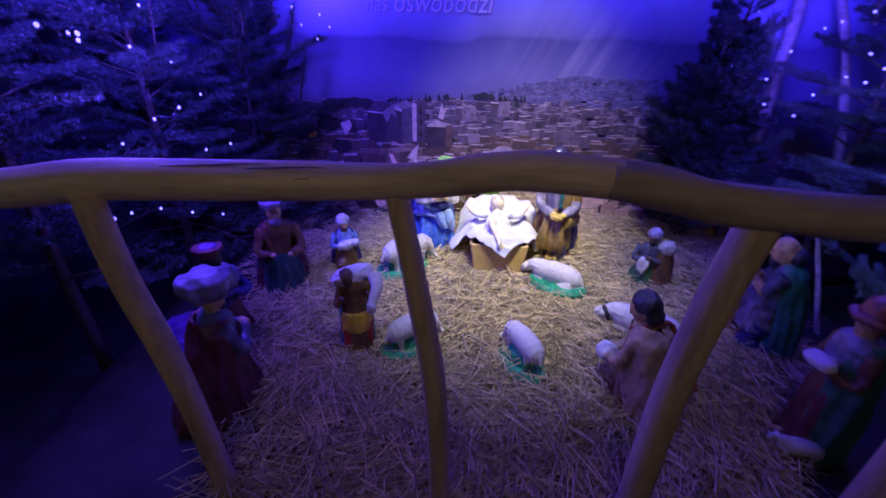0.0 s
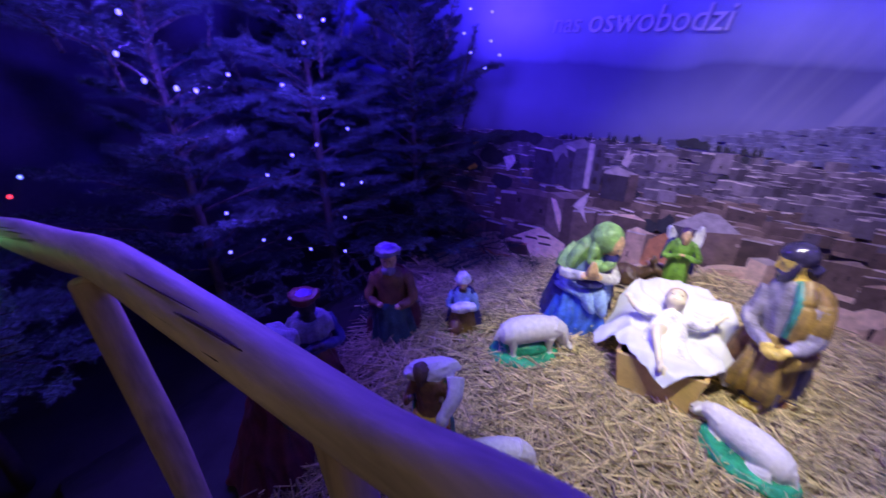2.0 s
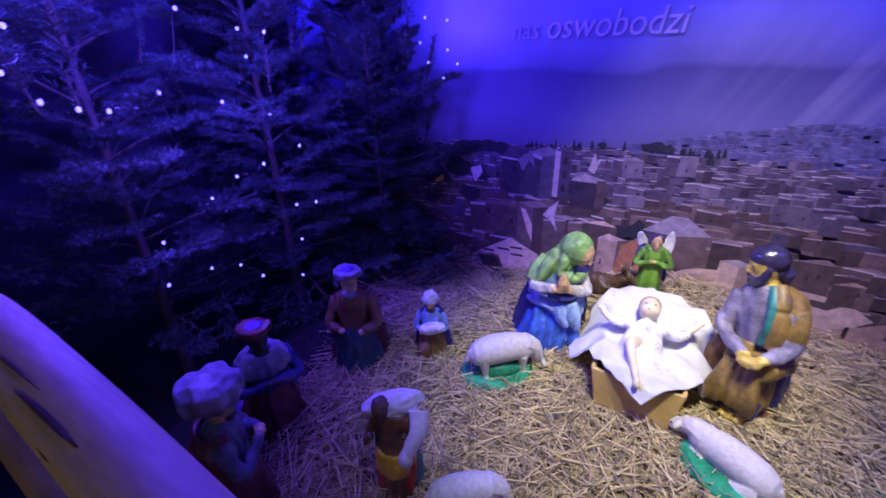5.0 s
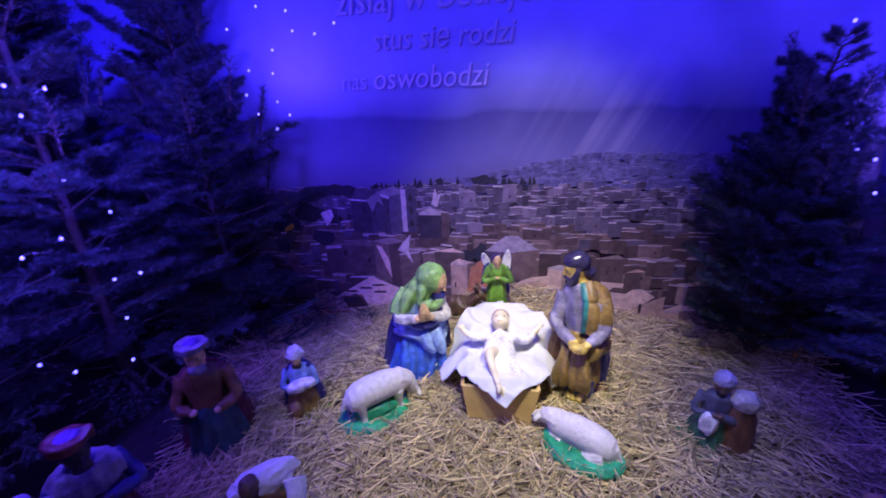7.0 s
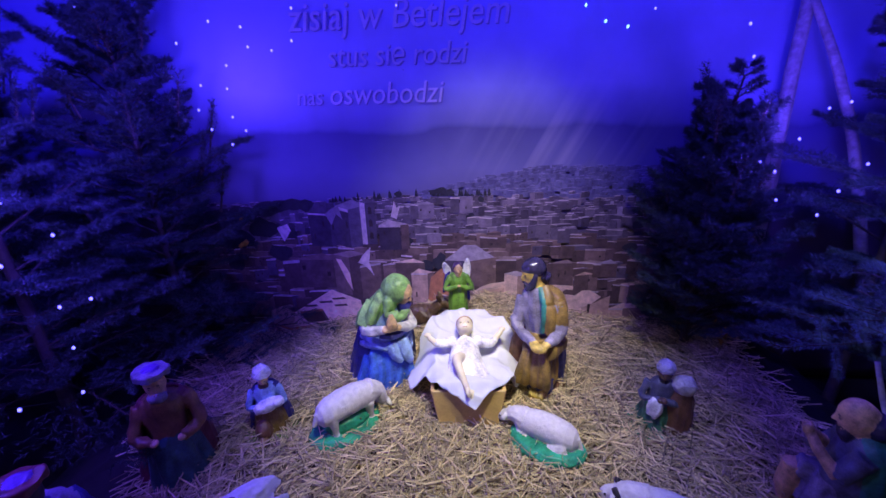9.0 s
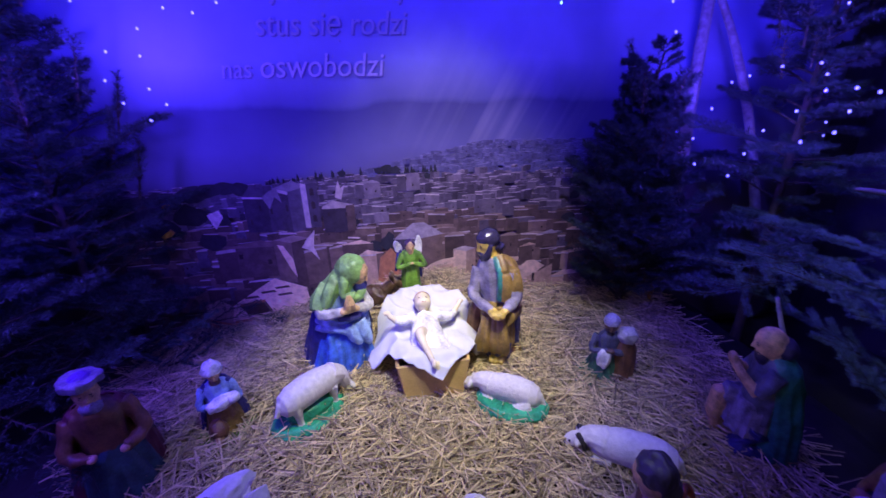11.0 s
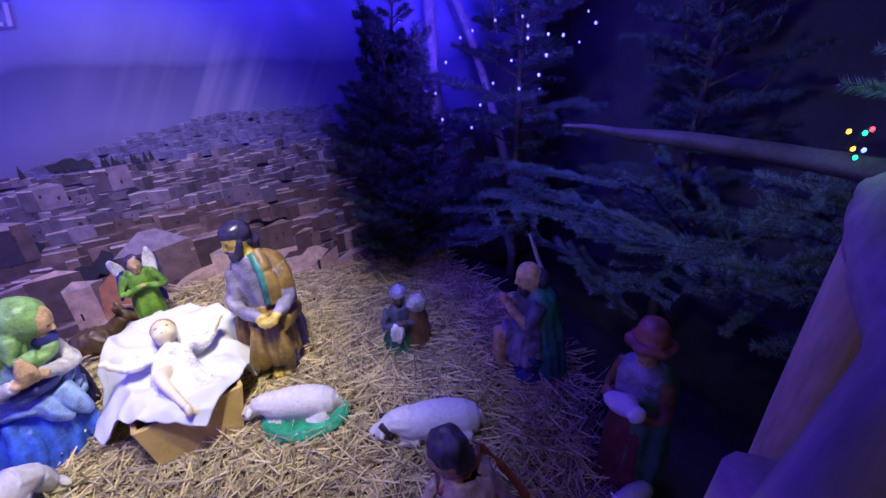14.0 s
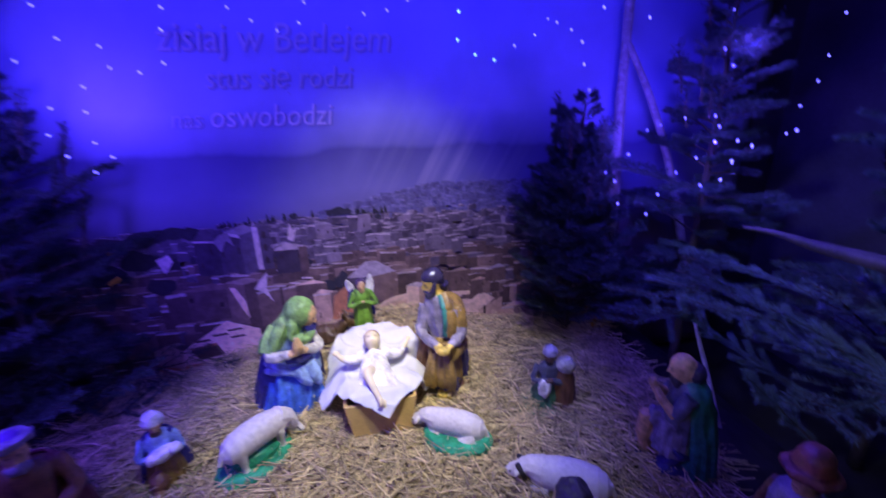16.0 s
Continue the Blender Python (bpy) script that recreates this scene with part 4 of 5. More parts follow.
for x, tip in ((.07, .09), (.03, .04), (-.02, -.02), (-.06, -.06), (-.09, -.10)):
    s.limb(smooth_line([(x * .7, .20, .40), (x, .235, .28), (tip, .235, .145)], 4), [.016, .018, .02, .022, .024, .026, .028, .028, .022], OCHRE, .3)
s.done("nativity_statue", stand(0.665, 2.62, 155) @ Matrix.Scale(.79, 4), "bearded seated man statue in grey robe and ochre mantle", carve=.5, detail=160)


def wings(s, H):
    s.ball((-.135 * H, -.10 * H, .80 * H), (.060 * H, .022 * H, .21 * H), WHITE, (0, -6, 0), 0.08, 3)
    s.ball((.145 * H, -.10 * H, .86 * H), (.050 * H, .022 * H, .10 * H), WHITE, (0, 22, 0), 0.08, 3)
    s.ball((.155 * H, -.09 * H, .66 * H), (.035 * H, .022 * H, .19 * H), NAVY, (0, -14, 0), 0.08, 3)
    s.ball((-.14 * H, -.09 * H, .50 * H), (.035 * H, .022 * H, .16 * H), NAVY, (0, 14, 0), 0.08, 3)


kneeler("angel_statue", stand(0.185, 3.02, 190, -0.01), 0.45, LEAF_GREEN, "small winged angel statue in a green dress", flesh=SKIN, hair=PLUM, extra=wings, big=1.2, arms=(((-.19, .07, .62), (-.01, .15, .70)), ((.19, .07, .62), (.01, .15, .70))), seed=1.4, nod=-8, head=(0, .05, .90), standing=True, folds=9)


def kneeling_with_lamb(s, H):
    turbaned(WHITE)(s, H)
    s.ball((0, .20 * H, .55 * H), (.16 * H, .09 * H, .075 * H), WHITE, (0, 12, 0), 0.2)
    s.ball((-.15 * H, .23 * H, .60 * H), (.06 * H, .07 * H, .055 * H), WHITE, rough=0.1)
    s.ball((.08 * H, .20 * H, .20 * H), (.10 * H, .13 * H, .13 * H), BROWN)
    s.limb([(.08 * H, .26 * H, .20 * H), (.10 * H, .30 * H, .03 * H)], [.06 * H, .045 * H], SKIN)
    s.lathe([(0, .36 * H, .36 * H, 0, 0), (.03 * H, .37 * H, .37 * H, 0, 0), (.07 * H, .30 * H, .30 * H, 0, 0)], LEAF_GREEN, 5, .04, 30)


kneeler("shepherd_statue", stand(-0.72, 2.22, 205), 0.38, OCHRE, "small kneeling shepherd statue with a lamb in pale robe", top=PALE_BLUE, cloak=NAVY, flesh=SKIN, hair=BEARD, beard=BEARD, extra=kneeling_with_lamb, seed=3.0, group="small shepherds")


def twin_extra(s, H):
    turbaned(SILVER)(s, H)
    s.ball((-.22 * H, .05 * H, .74 * H), (.13 * H, .11 * H, .12 * H), OFF_WHITE, rough=0.15)
    s.lathe([(.04 * H, .19 * H, .20 * H, -.20 * H, 0), (.30 * H, .18 * H, .17 * H, -.20 * H, 0), (.52 * H, .15 * H, .14 * H, -.20 * H, .01 * H), (.66 * H, .10 * H, .10 * H, -.21 * H, .03 * H)], BROWN, 7, .04, 28)
    s.ball((.06 * H, .19 * H, .44 * H), (.09 * H, .07 * H, .15 * H), WHITE, rough=0.2)
    s.lathe([(0, .38 * H, .34 * H, .06 * H, 0), (.03 * H, .39 * H, .35 * H, .06 * H, 0), (.07 * H, .30 * H, .28 * H, .06 * H, 0)], BASE_GREEN, 5, .05, 30)


kneeler("shepherd_statue", stand(1.18, 2.33, 160), 0.385, DEEP_GREEN, "small dark shepherd statue carrying a bundle on green base", top=SLATE, flesh=BEARD, hair=HAIR, beard=HAIR, extra=twin_extra, seed=4.4, group="small shepherds")


s = Statue()
s.lathe(fine([(0, .15, .13, 0, -.13), (.3, .14, .125, 0, -.11), (.6, .135, .11, 0, -.06), (.74, .125, .09, 0, -.025), (.81, .07, .06, 0, 0)]), TEAL, 9, .06, 44)
s.lathe(fine([(.32, .12, .11, 0, .01), (.6, .12, .10, 0, .03), (.73, .115, .08, 0, .025), (.80, .05, .05, 0, .03)]), SLATE, 9, .04, 40)
s.lathe(fine([(.20, .135, .13, 0, .06), (.34, .125, .12, 0, .05), (.46, .11, .10, 0, .03)]), GREY_VIOLET, 13, .07, 44)
s.limb([(.06, .0, .38), (.07, .21, .42)], [.09, .07], GREY_VIOLET, .3)
s.limb([(.07, .23, .42), (.07, .235, .24), (.07, .20, .06)], [.055, .058, .036], SKIN)
s.ball((.07, .24, .03), (.042, .095, .035), NAVY)
s.limb([(-.07, .02, .26), (-.07, .12, .08), (-.07, -.15, .05)], [.09, .08, .05], NAVY)
for k in (-1, 1):
    s.limb([(.125 * k, .02, .73), (.14 * k, .10, .58)], [.055, .045], SLATE, .2)
    s.limb([(.14 * k, .10, .57), (.07 * k, .19, .66), (.018 * k, .225, .71)], [.036, .032, .028], SKIN)
    s.ball((.016 * k, .24, .735), (.022, .03, .04), SKIN)
s.limb([(0, .03, .76), (0, .06, .86)], [.055, .05], SKIN)
s.head((0, .065, .885), .104, SKIN, None, HAIR, -18, 0)
s.ball((0, -.012, .870), (.092, .062, .070), HAIR, (-18, 0, 0), .1, 3)
s.done("shepherd_statue", stand(1.60, 1.83, 62) @ Matrix.Scale(.62, 4), "bald bearded man statue kneeling in a teal cloak", group="large shepherds", carve=.7)


def hat_and_lamb(s, H):
    s.lathe([(.960 * H, .105 * H, .11 * H, 0, .015 * H), (.970 * H, .108 * H, .113 * H, 0, .015 * H), (.980 * H, .075 * H, .08 * H, 0, .01 * H), (1.05 * H, .068 * H, .072 * H, 0, .01 * H), (1.075 * H, .045 * H, .05 * H, 0, .01 * H)], HAT, 3, .02, 36)
    s.lathe([(.978 * H, .079 * H, .084 * H, 0, .01 * H), (.995 * H, .077 * H, .082 * H, 0, .01 * H)], BURGUNDY, n=36)
    s.ball((0, .16 * H, .66 * H), (.10 * H, .06 * H, .045 * H), WOOL, (0, 8, 0), 0.1, 3)
    s.ball((-.09 * H, .19 * H, .69 * H), (.04 * H, .05 * H, .038 * H), WOOL, rough=0.05)
    for k in (-1, 1):
        s.limb([(.06 * k * H, .0, .5 * H), (.06 * k * H, .02 * H, .04 * H)], [.06 * H, .045 * H], BURGUNDY)
        s.ball((.06 * k * H, .06 * H, .02 * H), (.04 * H, .09 * H, .03 * H), NAVY)


kneeler("shepherd_statue", stand(1.53, 1.29, 88), 0.66, BURGUNDY, "standing shepherd statue with dark red hat holding a lamb", top=GREY_VIOLET, cloak=DEEP_GREEN, flesh=SKIN, hair=BEARD, extra=hat_and_lamb, head=(0, .03, .93), nod=-10, standing=True, seed=6.0, group="large shepherds", span=(105, 335), sleeves=BROWN, arms=(((-.15, .06, .62), (-.05, .15, .64)), ((.15, .06, .62), (.05, .15, .64))))


def tan_cloak(s, H):
    s.lathe([(.02 * H, .26 * H, .28 * H, 0, -.13 * H), (.25 * H, .24 * H, .24 * H, 0, -.08 * H), (.5 * H, .21 * H, .19 * H, 0, -.01 * H), (.68 * H, .185 * H, .155 * H, 0, .03 * H), (.77 * H, .10 * H, .10 * H, 0, .06 * H)], TAN, 8, .04, 44, span=(118, 405), seed=1.0)
    s.limb(smooth_line([(-.10 * H, .16 * H, .72 * H), (-.02 * H, .0 * H, .79 * H), (.14 * H, -.05 * H, .74 * H), (.20 * H, -.18 * H, .52 * H), (.22 * H, -.34 * H, .22 * H)], 5), [.016 * H] * 21, ORANGE)
    s.ball((-.02 * H, .30 * H, .36 * H), (.09 * H, .08 * H, .06 * H), WHITE, rough=0.2)


kneeler("shepherd_statue", stand(0.90, 1.41, 52), 0.545, BROWN, big=1.25, label="dark-haired kneeling man statue in tan cloak with orange hem", top=BURGUNDY, sleeves=TAN, flesh=SKIN, hair=CURLS, extra=tan_cloak, seed=7.1, head=(0, .12, .86), nod=-35, stoop=0.06, group="large shepherds", arms=(((-.2, .14, .46), (-.05, .28, .36)), ((.2, .14, .46), (.05, .28, .36))))


def shoulder_sheep(s, H):
    s.ball((0, -.03 * H, .86 * H), (.22 * H, .10 * H, .085 * H), WOOL, (0, 0, 20), 0.2, 3)
    s.limb(smooth_line([(-.19 * H, .02 * H, .86 * H), (-.20 * H, .12 * H, .78 * H), (-.14 * H, .20 * H, .66 * H)], 4), [.07 * H - .003 * i * H for i in range(9)], WOOL, .2)
    s.ball((-.13 * H, .21 * H, .63 * H), (.05 * H, .06 * H, .07 * H), WOOL)
    s.lathe([(.30 * H, .14 * H, .12 * H, 0, .02 * H), (.42 * H, .15 * H, .125 * H, 0, .02 * H), (.5 * H, .14 * H, .12 * H, 0, .01 * H)], GOLD, 8, .04, 32)
    for k in (-1, 1):
        s.limb([(.08 * k * H, .03 * H, .36 * H), (.09 * k * H, .05 * H, .12 * H)], [.07 * H, .055 * H], RED)
        s.limb([(.09 * k * H, .05 * H, .13 * H), (.09 * k * H, .06 * H, .02 * H)], [.045 * H, .04 * H], WHITE)


kneeler("shepherd_statue", stand(-0.42, 1.54, 205), 0.50, BROWN, "standing shepherd statue carrying a white sheep on his shoulders", top=BROWN, cloak=TEAL, flesh=BEARD, hair=BEARD, extra=shoulder_sheep, head=(.06, .06, .88), nod=-20, standing=True, seed=8.0, group="large shepherds", arms=(((-.17, .10, .62), (-.10, .14, .74)), ((.19, .08, .62), (.12, .14, .72))))

# three kings in the shade
kneeler("king_statue", stand(-1.03, 1.98, 215), 0.58, DARK_TEAL, "bearded king statue with grey crown in teal and brown", top=BROWN, cloak=BURGUNDY, flesh=SKIN, hair=None, beard=GREY_VIOLET, extra=crowned(GREY_VIOLET), seed=9.0, group="three kings", arms=(((-.2, .10, .50), (-.08, .20, .46)), ((.2, .10, .50), (.08, .20, .48))), nod=-8)


def ermine(s, H):
    crowned(BURGUNDY)(s, H)
    s.lathe([(.60 * H, .20 * H, .17 * H, 0, .0), (.70 * H, .175 * H, .14 * H, 0, .02 * H), (.76 * H, .12 * H, .10 * H, 0, .03 * H)], GREY_VIOLET, 9, .03, 36)
    s.lathe([(0, .36 * H, .42 * H, .10 * H, -.34 * H), (.08 * H, .30 * H, .36 * H, .10 * H, -.30 * H), (.16 * H, .16 * H, .2 * H, .08 * H, -.22 * H)], VIOLET, 9, .05, 40)


kneeler("king_statue", stand(-1.11, 1.50, 250), 0.58, BURGUNDY, "dark-faced king statue with white fur collar and long train", top=NAVY, flesh=HAIR, hair=HAIR, beard=HAIR, extra=ermine, seed=10.0, group="three kings", nod=-12)


def big_crown(s, H):
    s.lathe([(.90 * H, .12 * H, .125 * H, 0, .04 * H), (.97 * H, .155 * H, .16 * H, 0, .04 * H), (1.03 * H, .15 * H, .155 * H, 0, .04 * H), (1.06 * H, .09 * H, .09 * H, 0, .04 * H)], GREY_VIOLET, 9, .07, 40)


kneeler("king_statue", stand(-0.90, 1.18, 330), 0.60, BURGUNDY, "kneeling king statue with large grey turban and blue collar", top=SLATE, cloak=BURGUNDY, flesh=SKIN, hair=None, beard=HAIR, extra=big_crown, seed=11.0, group="three kings")


# donkey lying behind the mother
DUN = plaster("dun_paint", (0.10, 0.06, 0.03))
s = Statue()
s.ball((0, 0, .13), (.10, .17, .11), DUN, rough=0.12, sub=3)
s.limb([(0, .10, .18), (0, .20, .27)], [.06, .045], DUN)
s.ball((0, .25, .27), (.042, .085, .045), DUN, (-30, 0, 0))
for k in (-1, 1):
    s.ball((.035 * k, .19, .34), (.012, .02, .045), DUN, (20, 15 * k, 0))
s.done("donkey_statue", stand(-0.06, 3.04, -95, 0.03) @ Matrix.Scale(0.66, 4), "small brown donkey statue lying in the straw", "animal statue")


# ---- sheep ----
def sheep(m, label, lying=False, face=WOOL, muzzle=BLACK, grazing=False, base=True, scale=1.0, mark=False):
    s = Statue()
    h = 0.068 if lying else 0.145
    if base:
        s.lathe([(-0.02, .115, .165, -.015, -.02), (.022, .118, .17, -.015, -.02), (.040, .10, .15, -.015, -.02)], BASE_GREEN, 4, .05, 32)
        if not lying:
            s.ball((-.01, -.015, .06), (.07, .11, .05), BASE_GREEN, rough=0.1)
    rows = [(-.150, .020, .022), (-.135, .044, .046), (-.10, .058, .060), (-.04, .062, .063), (.03, .060, .062), (.08, .054, .058), (.115, .042, .048), (.135, .022, .028)]
    s.lathe([(y, rx, rz, 0, -h - .012 * math.cos(y * 14)) for y, rx, rz in rows], WOOL, 0, 0, 30, turn=(-90, 0, 0))
    if grazing:
        line, head, nod = [(0, .085, h + .020), (0, .135, h - .012), (0, .160, h - .075)], (0, .172, h - .105), -72
    elif lying:
        line, head, nod = [(0, .09, h + .015), (0, .135, h + .018), (0, .165, h - .002)], (0, .185, h - .012), -38
    else:
        line, head, nod = [(0, .09, h + .02), (0, .13, h + .04), (0, .15, h + .055)], (0, .175, h + .055), -22
    s.limb(smooth_line(line, 4), [.052, .049, .046, .043, .040, .037, .034, .031, .028], WOOL, .12)
    t = (nod, 0, 0)
    m0 = pose(*head, nod)
    s.ball(head, (.025, .044, .029), face, t, sub=3)
    s.ball(m0 @ Vector((0, .036, -.006)), (.017, .017, .017), muzzle, t)
    for k in (-1, 1):
        s.ball(m0 @ Vector((.032 * k, -.020, .012)), (.022, .010, .012), face, (nod, 25 * k, 0))
        s.ball(m0 @ Vector((.021 * k, .012, .014)), (.004, .005, .005), BLACK, sub=1)
        if mark:
            s.limb(smooth_line([m0 @ Vector((.018 * k, -.03, .034)), m0 @ Vector((.034 * k, -.036, .0)), m0 @ Vector((.026 * k, -.02, -.035))], 4), [.009] * 9, BLACK)
        if lying:
            s.limb([(.04 * k, .06, .035), (.042 * k, .125, .024)], [.02, .012], face)
            s.limb(smooth_line([(.035 * k, -.10, .045), (.054 * k, -.07, .036), (.056 * k, -.02, .022)], 3), [.034, .034, .030, .025, .020, .015, .011], WOOL)
        else:
            for y in (.075, -.095):
                s.limb([(.032 * k, y, h - .02), (.034 * k, y + .004, .065), (.034 * k, y + .010, .0)], [.026, .013, .012], WOOL)
                s.ball((.034 * k, y + .014, .010), (.013, .017, .013), BLACK)
    s.limb([(0, -.14, h + .015), (0, -.165, h - .035)], [.016, .010], WOOL)
    return s.done("sheep_statue", m @ Matrix.Scale(scale, 4), label, "sheep statue", "flock of sheep", 0.5)


sheep(stand(-0.315, 2.235, -46, 0.012), "white sheep statue grazing on a bright green base", grazing=True, scale=1.12)
sheep(stand(0.615, 2.18, 62, 0.03), "white sheep statue lying on a green base", lying=True, scale=1.05)
sheep(stand(1.04, 1.81, 62, 0.008), "white sheep statue with black collar lying in the straw", lying=True, base=False, scale=1.2, mark=True)
sheep(stand(0.40, 1.56, 30, 0.012), "white sheep statue grazing near the rail", grazing=True, scale=0.88)
sheep(stand(-0.15, 1.58, -48, 0.012), "white sheep statue with lowered head near the rail", grazing=True, scale=0.90)
sheep(stand(1.44, 1.20, 80, 0.006), "small white lamb statue at the shepherd's feet", base=False, scale=0.52, muzzle=WOOL)


# ---- manger, cloth and infant ----
manger = empty("manger", stand(0.25, 2.55, 3), "pale wooden manger with sloping sides, filled with straw", "manger")
bm = bmesh.new(); board(bm, (0.36, 0.02, 0.20), (0, -0.275, 0.11), (-6, 0, 0), taper=0.80); part("front_panel", bm, CRIB, manger, smooth=False)
bm = bmesh.new(); board(bm, (0.36, 0.02, 0.20), (0, 0.275, 0.11), (6, 0, 0), taper=0.80); part("back_panel", bm, CRIB, manger, smooth=False)
for k in (-1, 1):
    bm = bmesh.new(); board(bm, (0.02, 0.53, 0.20), (0.158 * k, 0, 0.11), (0, 10 * k, 0)); part("side_panel", bm, CRIB, manger, smooth=False)
bm = bmesh.new(); board(bm, (0.27, 0.53, 0.02), (0, 0, 0.02)); part("bottom_panel", bm, CRIB, manger, smooth=False)
for k in (-1, 1):
    for y in (-0.22, 0.22):
        bm = bmesh.new(); board(bm, (0.03, 0.03, 0.06), (0.12 * k, y, -0.015)); part("foot", bm, CRIB, manger, smooth=False)
bm = bmesh.new()
for i in range(9):
    board(bm, (0.30, 0.055, 0.05), (0, -0.23 + 0.057 * i, 0.16 + 0.012 * math.sin(i * 2.1)), (4 * math.sin(i), 0, 5 * math.cos(i * 3)))
# the filling shares the bed's dark gap-shade colour
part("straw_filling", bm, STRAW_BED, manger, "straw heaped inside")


def cloth_point(u, v):
    """The draped sheet: flat over the manger, hanging at its rim, a corner over the front."""
    a = radians(47)
    x, y = (u * math.cos(a) - v * math.sin(a)) * 0.28, (u * math.sin(a) + v * math.cos(a)) * 0.315
    x *= 1 + 0.40 * min(max(y / 0.35, 0), 1) * max(0, 1 - abs(x) / 0.40)
    dx, dy = max(0, abs(x) - 0.155), max(0, abs(y) - 0.265)
    out = math.hypot(dx, dy)
    ease = math.sqrt(out * out + 0.0009) - 0.03
    z = 0.245 + 0.105 * max(0, y + 0.02) / 0.35 - 0.035 * math.exp(-(x * x + y * y) / 0.03) + 0.02 * noise.noise(Vector((x * 6, y * 6, 7)))
    keep = 0.55 if dx > 0 else 0.30
    z -= (1.05 if dx > 0 else 0.85) * ease * (0.35 if y > 0.12 else 1.0)
    turn = math.atan2(y, x)
    fold = 0.040 * min(1, ease * 9 + 0.12) * math.sin(turn * 7 + 5 * x + 2 * math.sin(turn * 2)) + 0.026 * (1 - 2.5 * abs(noise.noise(Vector((x * 9, y * 9, 1)))))
    x, y = x - math.copysign(dx * (1 - keep) * 0.45, x) + 0.25 * fold, y - math.copysign(dy * 0.5, y)
    return Vector((x, y, z + fold * 0.8))


bm = bmesh.new()
n = 80
net = [[bm.verts.new(cloth_point(-1 + 2 * i / (n - 1), -1 + 2 * j / (n - 1))) for i in range(n)] for j in range(n)]
for j in range(n - 1):
    for i in range(n - 1):
        bm.faces.new((net[j][i], net[j][i + 1], net[j + 1][i + 1], net[j + 1][i]))
sheet = tagged(link("cloth", bm, CLOTH), "white linen cloth draped over the manger", "cloth")
sheet.matrix_world = stand(0.25, 2.55, 3)
sheet.modifiers.new("thickness", "SOLIDIFY").thickness = 0.004

s = Statue()
s.ball((0, .155, .088), (.043, .052, .056), INFANT_SKIN, (25, 0, 0), sub=3)
s.ball((0, .130, .108), (.040, .030, .036), INFANT_SKIN, (25, 0, 0), sub=3)
s.ball((0, .176, .085), (.0435, .045, .054), TAN, (25, 0, 0), 0.04, 3)
for k in (-1, 1):
    s.ball((.019 * k, .135, .140), (.006, .003, .0035), BEARD, (25, 0, 0), sub=1)
s.limb([(0, .142, .140), (0, .126, .147)], [.005, .009], INFANT_SKIN)
s.ball((0, .108, .132), (.012, .005, .006), ORANGE, (25, 0, 0), sub=1)
s.lathe([(-.17, .070, .022, .025, 0), (-.10, .088, .034, .015, 0), (-.04, .082, .046, 0, 0), (.05, .066, .046, 0, 0), (.10, .036, .032, 0, 0)], WHITE, 9, .06, 40, turn=(-90, 0, 0), at=(0, 0, .05))
for k in (-1, 1):
    s.limb(smooth_line([(.05 * k, .075, .07), (.115 * k, .055, .075), (.155 * k, .06 + .01 * k, .085)], 4), [.028, .028, .027, .026, .025, .023, .021, .018, .016], WHITE)
    s.limb([(.145 * k, .06 + .01 * k, .085), (.180 * k, .085 + .02 * k, .105)], [.016, .013], INFANT_SKIN)
    s.ball((.186 * k, .095 + .02 * k, .112), (.020, .015, .011), INFANT_SKIN)
for line in ([(-.025, -.04, .080), (-.040, -.10, .115), (.005, -.225, .065)], [(.03, -.12, .050), (.03, -.17, .045), (.022, -.215, .040)]):
    s.limb(smooth_line(line, 4), [.027, .027, .026, .025, .023, .020, .017, .015, .013], INFANT_SKIN)
    s.ball(Vector(line[2]) + Vector((0, -.012, .010)), (.013, .024, .016), INFANT_SKIN, (40, 0, 0))
s.done("infant_statue", pose(0.245, 2.495, ground_height(0.25, 2.55) + 0.218, 12, 0, 3) @ Matrix.Scale(1.08, 4), "infant doll statue in white gown lying on cloth", carve=0.35)


# ---- trees ----
def needles(twigs, length, width, gap, seed, spread=1.0):
    """Needles round twigs, as thin pointed blades: three corners for each."""
    rng = np.random.default_rng(seed)
    a, b = np.array([tuple(t[0]) for t in twigs]), np.array([tuple(t[1]) for t in twigs])
    size = np.linalg.norm(b - a, axis=1)
    count = np.maximum(4, (size / gap).astype(int))
    way = np.repeat((b - a) / size[:, None], count, 0)
    n = len(way)
    base = np.repeat(a, count, 0) + way * (rng.random(n) * np.repeat(size, count))[:, None]
    around = rng.normal(size=(n, 3))
    around -= (around * way).sum(1)[:, None] * way
    around /= np.linalg.norm(around, axis=1)[:, None] + 1e-9
    out = around * 0.8 * spread + way * 0.62
    side = np.cross(out, rng.normal(size=(n, 3)))
    side /= np.linalg.norm(side, axis=1)[:, None] + 1e-9
    tip = base + out * length * rng.uniform(0.7, 1.1, (n, 1))
    return np.stack((base - side * width / 2, base + side * width / 2, tip), 1).reshape(-1, 3)


def loose_mesh(name, corners, sides):
    """A mesh of loose faces, each with its own run of corners."""
    mesh = bpy.data.meshes.new(name)
    n = len(corners)
    mesh.vertices.add(n)
    mesh.vertices.foreach_set("co", corners.astype(np.float32).ravel())
    mesh.loops.add(n)
    mesh.loops.foreach_set("vertex_index", np.arange(n, dtype=np.int32))
    mesh.polygons.add(n // sides)
    mesh.polygons.foreach_set("loop_start", np.arange(0, n, sides, dtype=np.int32))
    mesh.update(calc_edges=True)
    return mesh


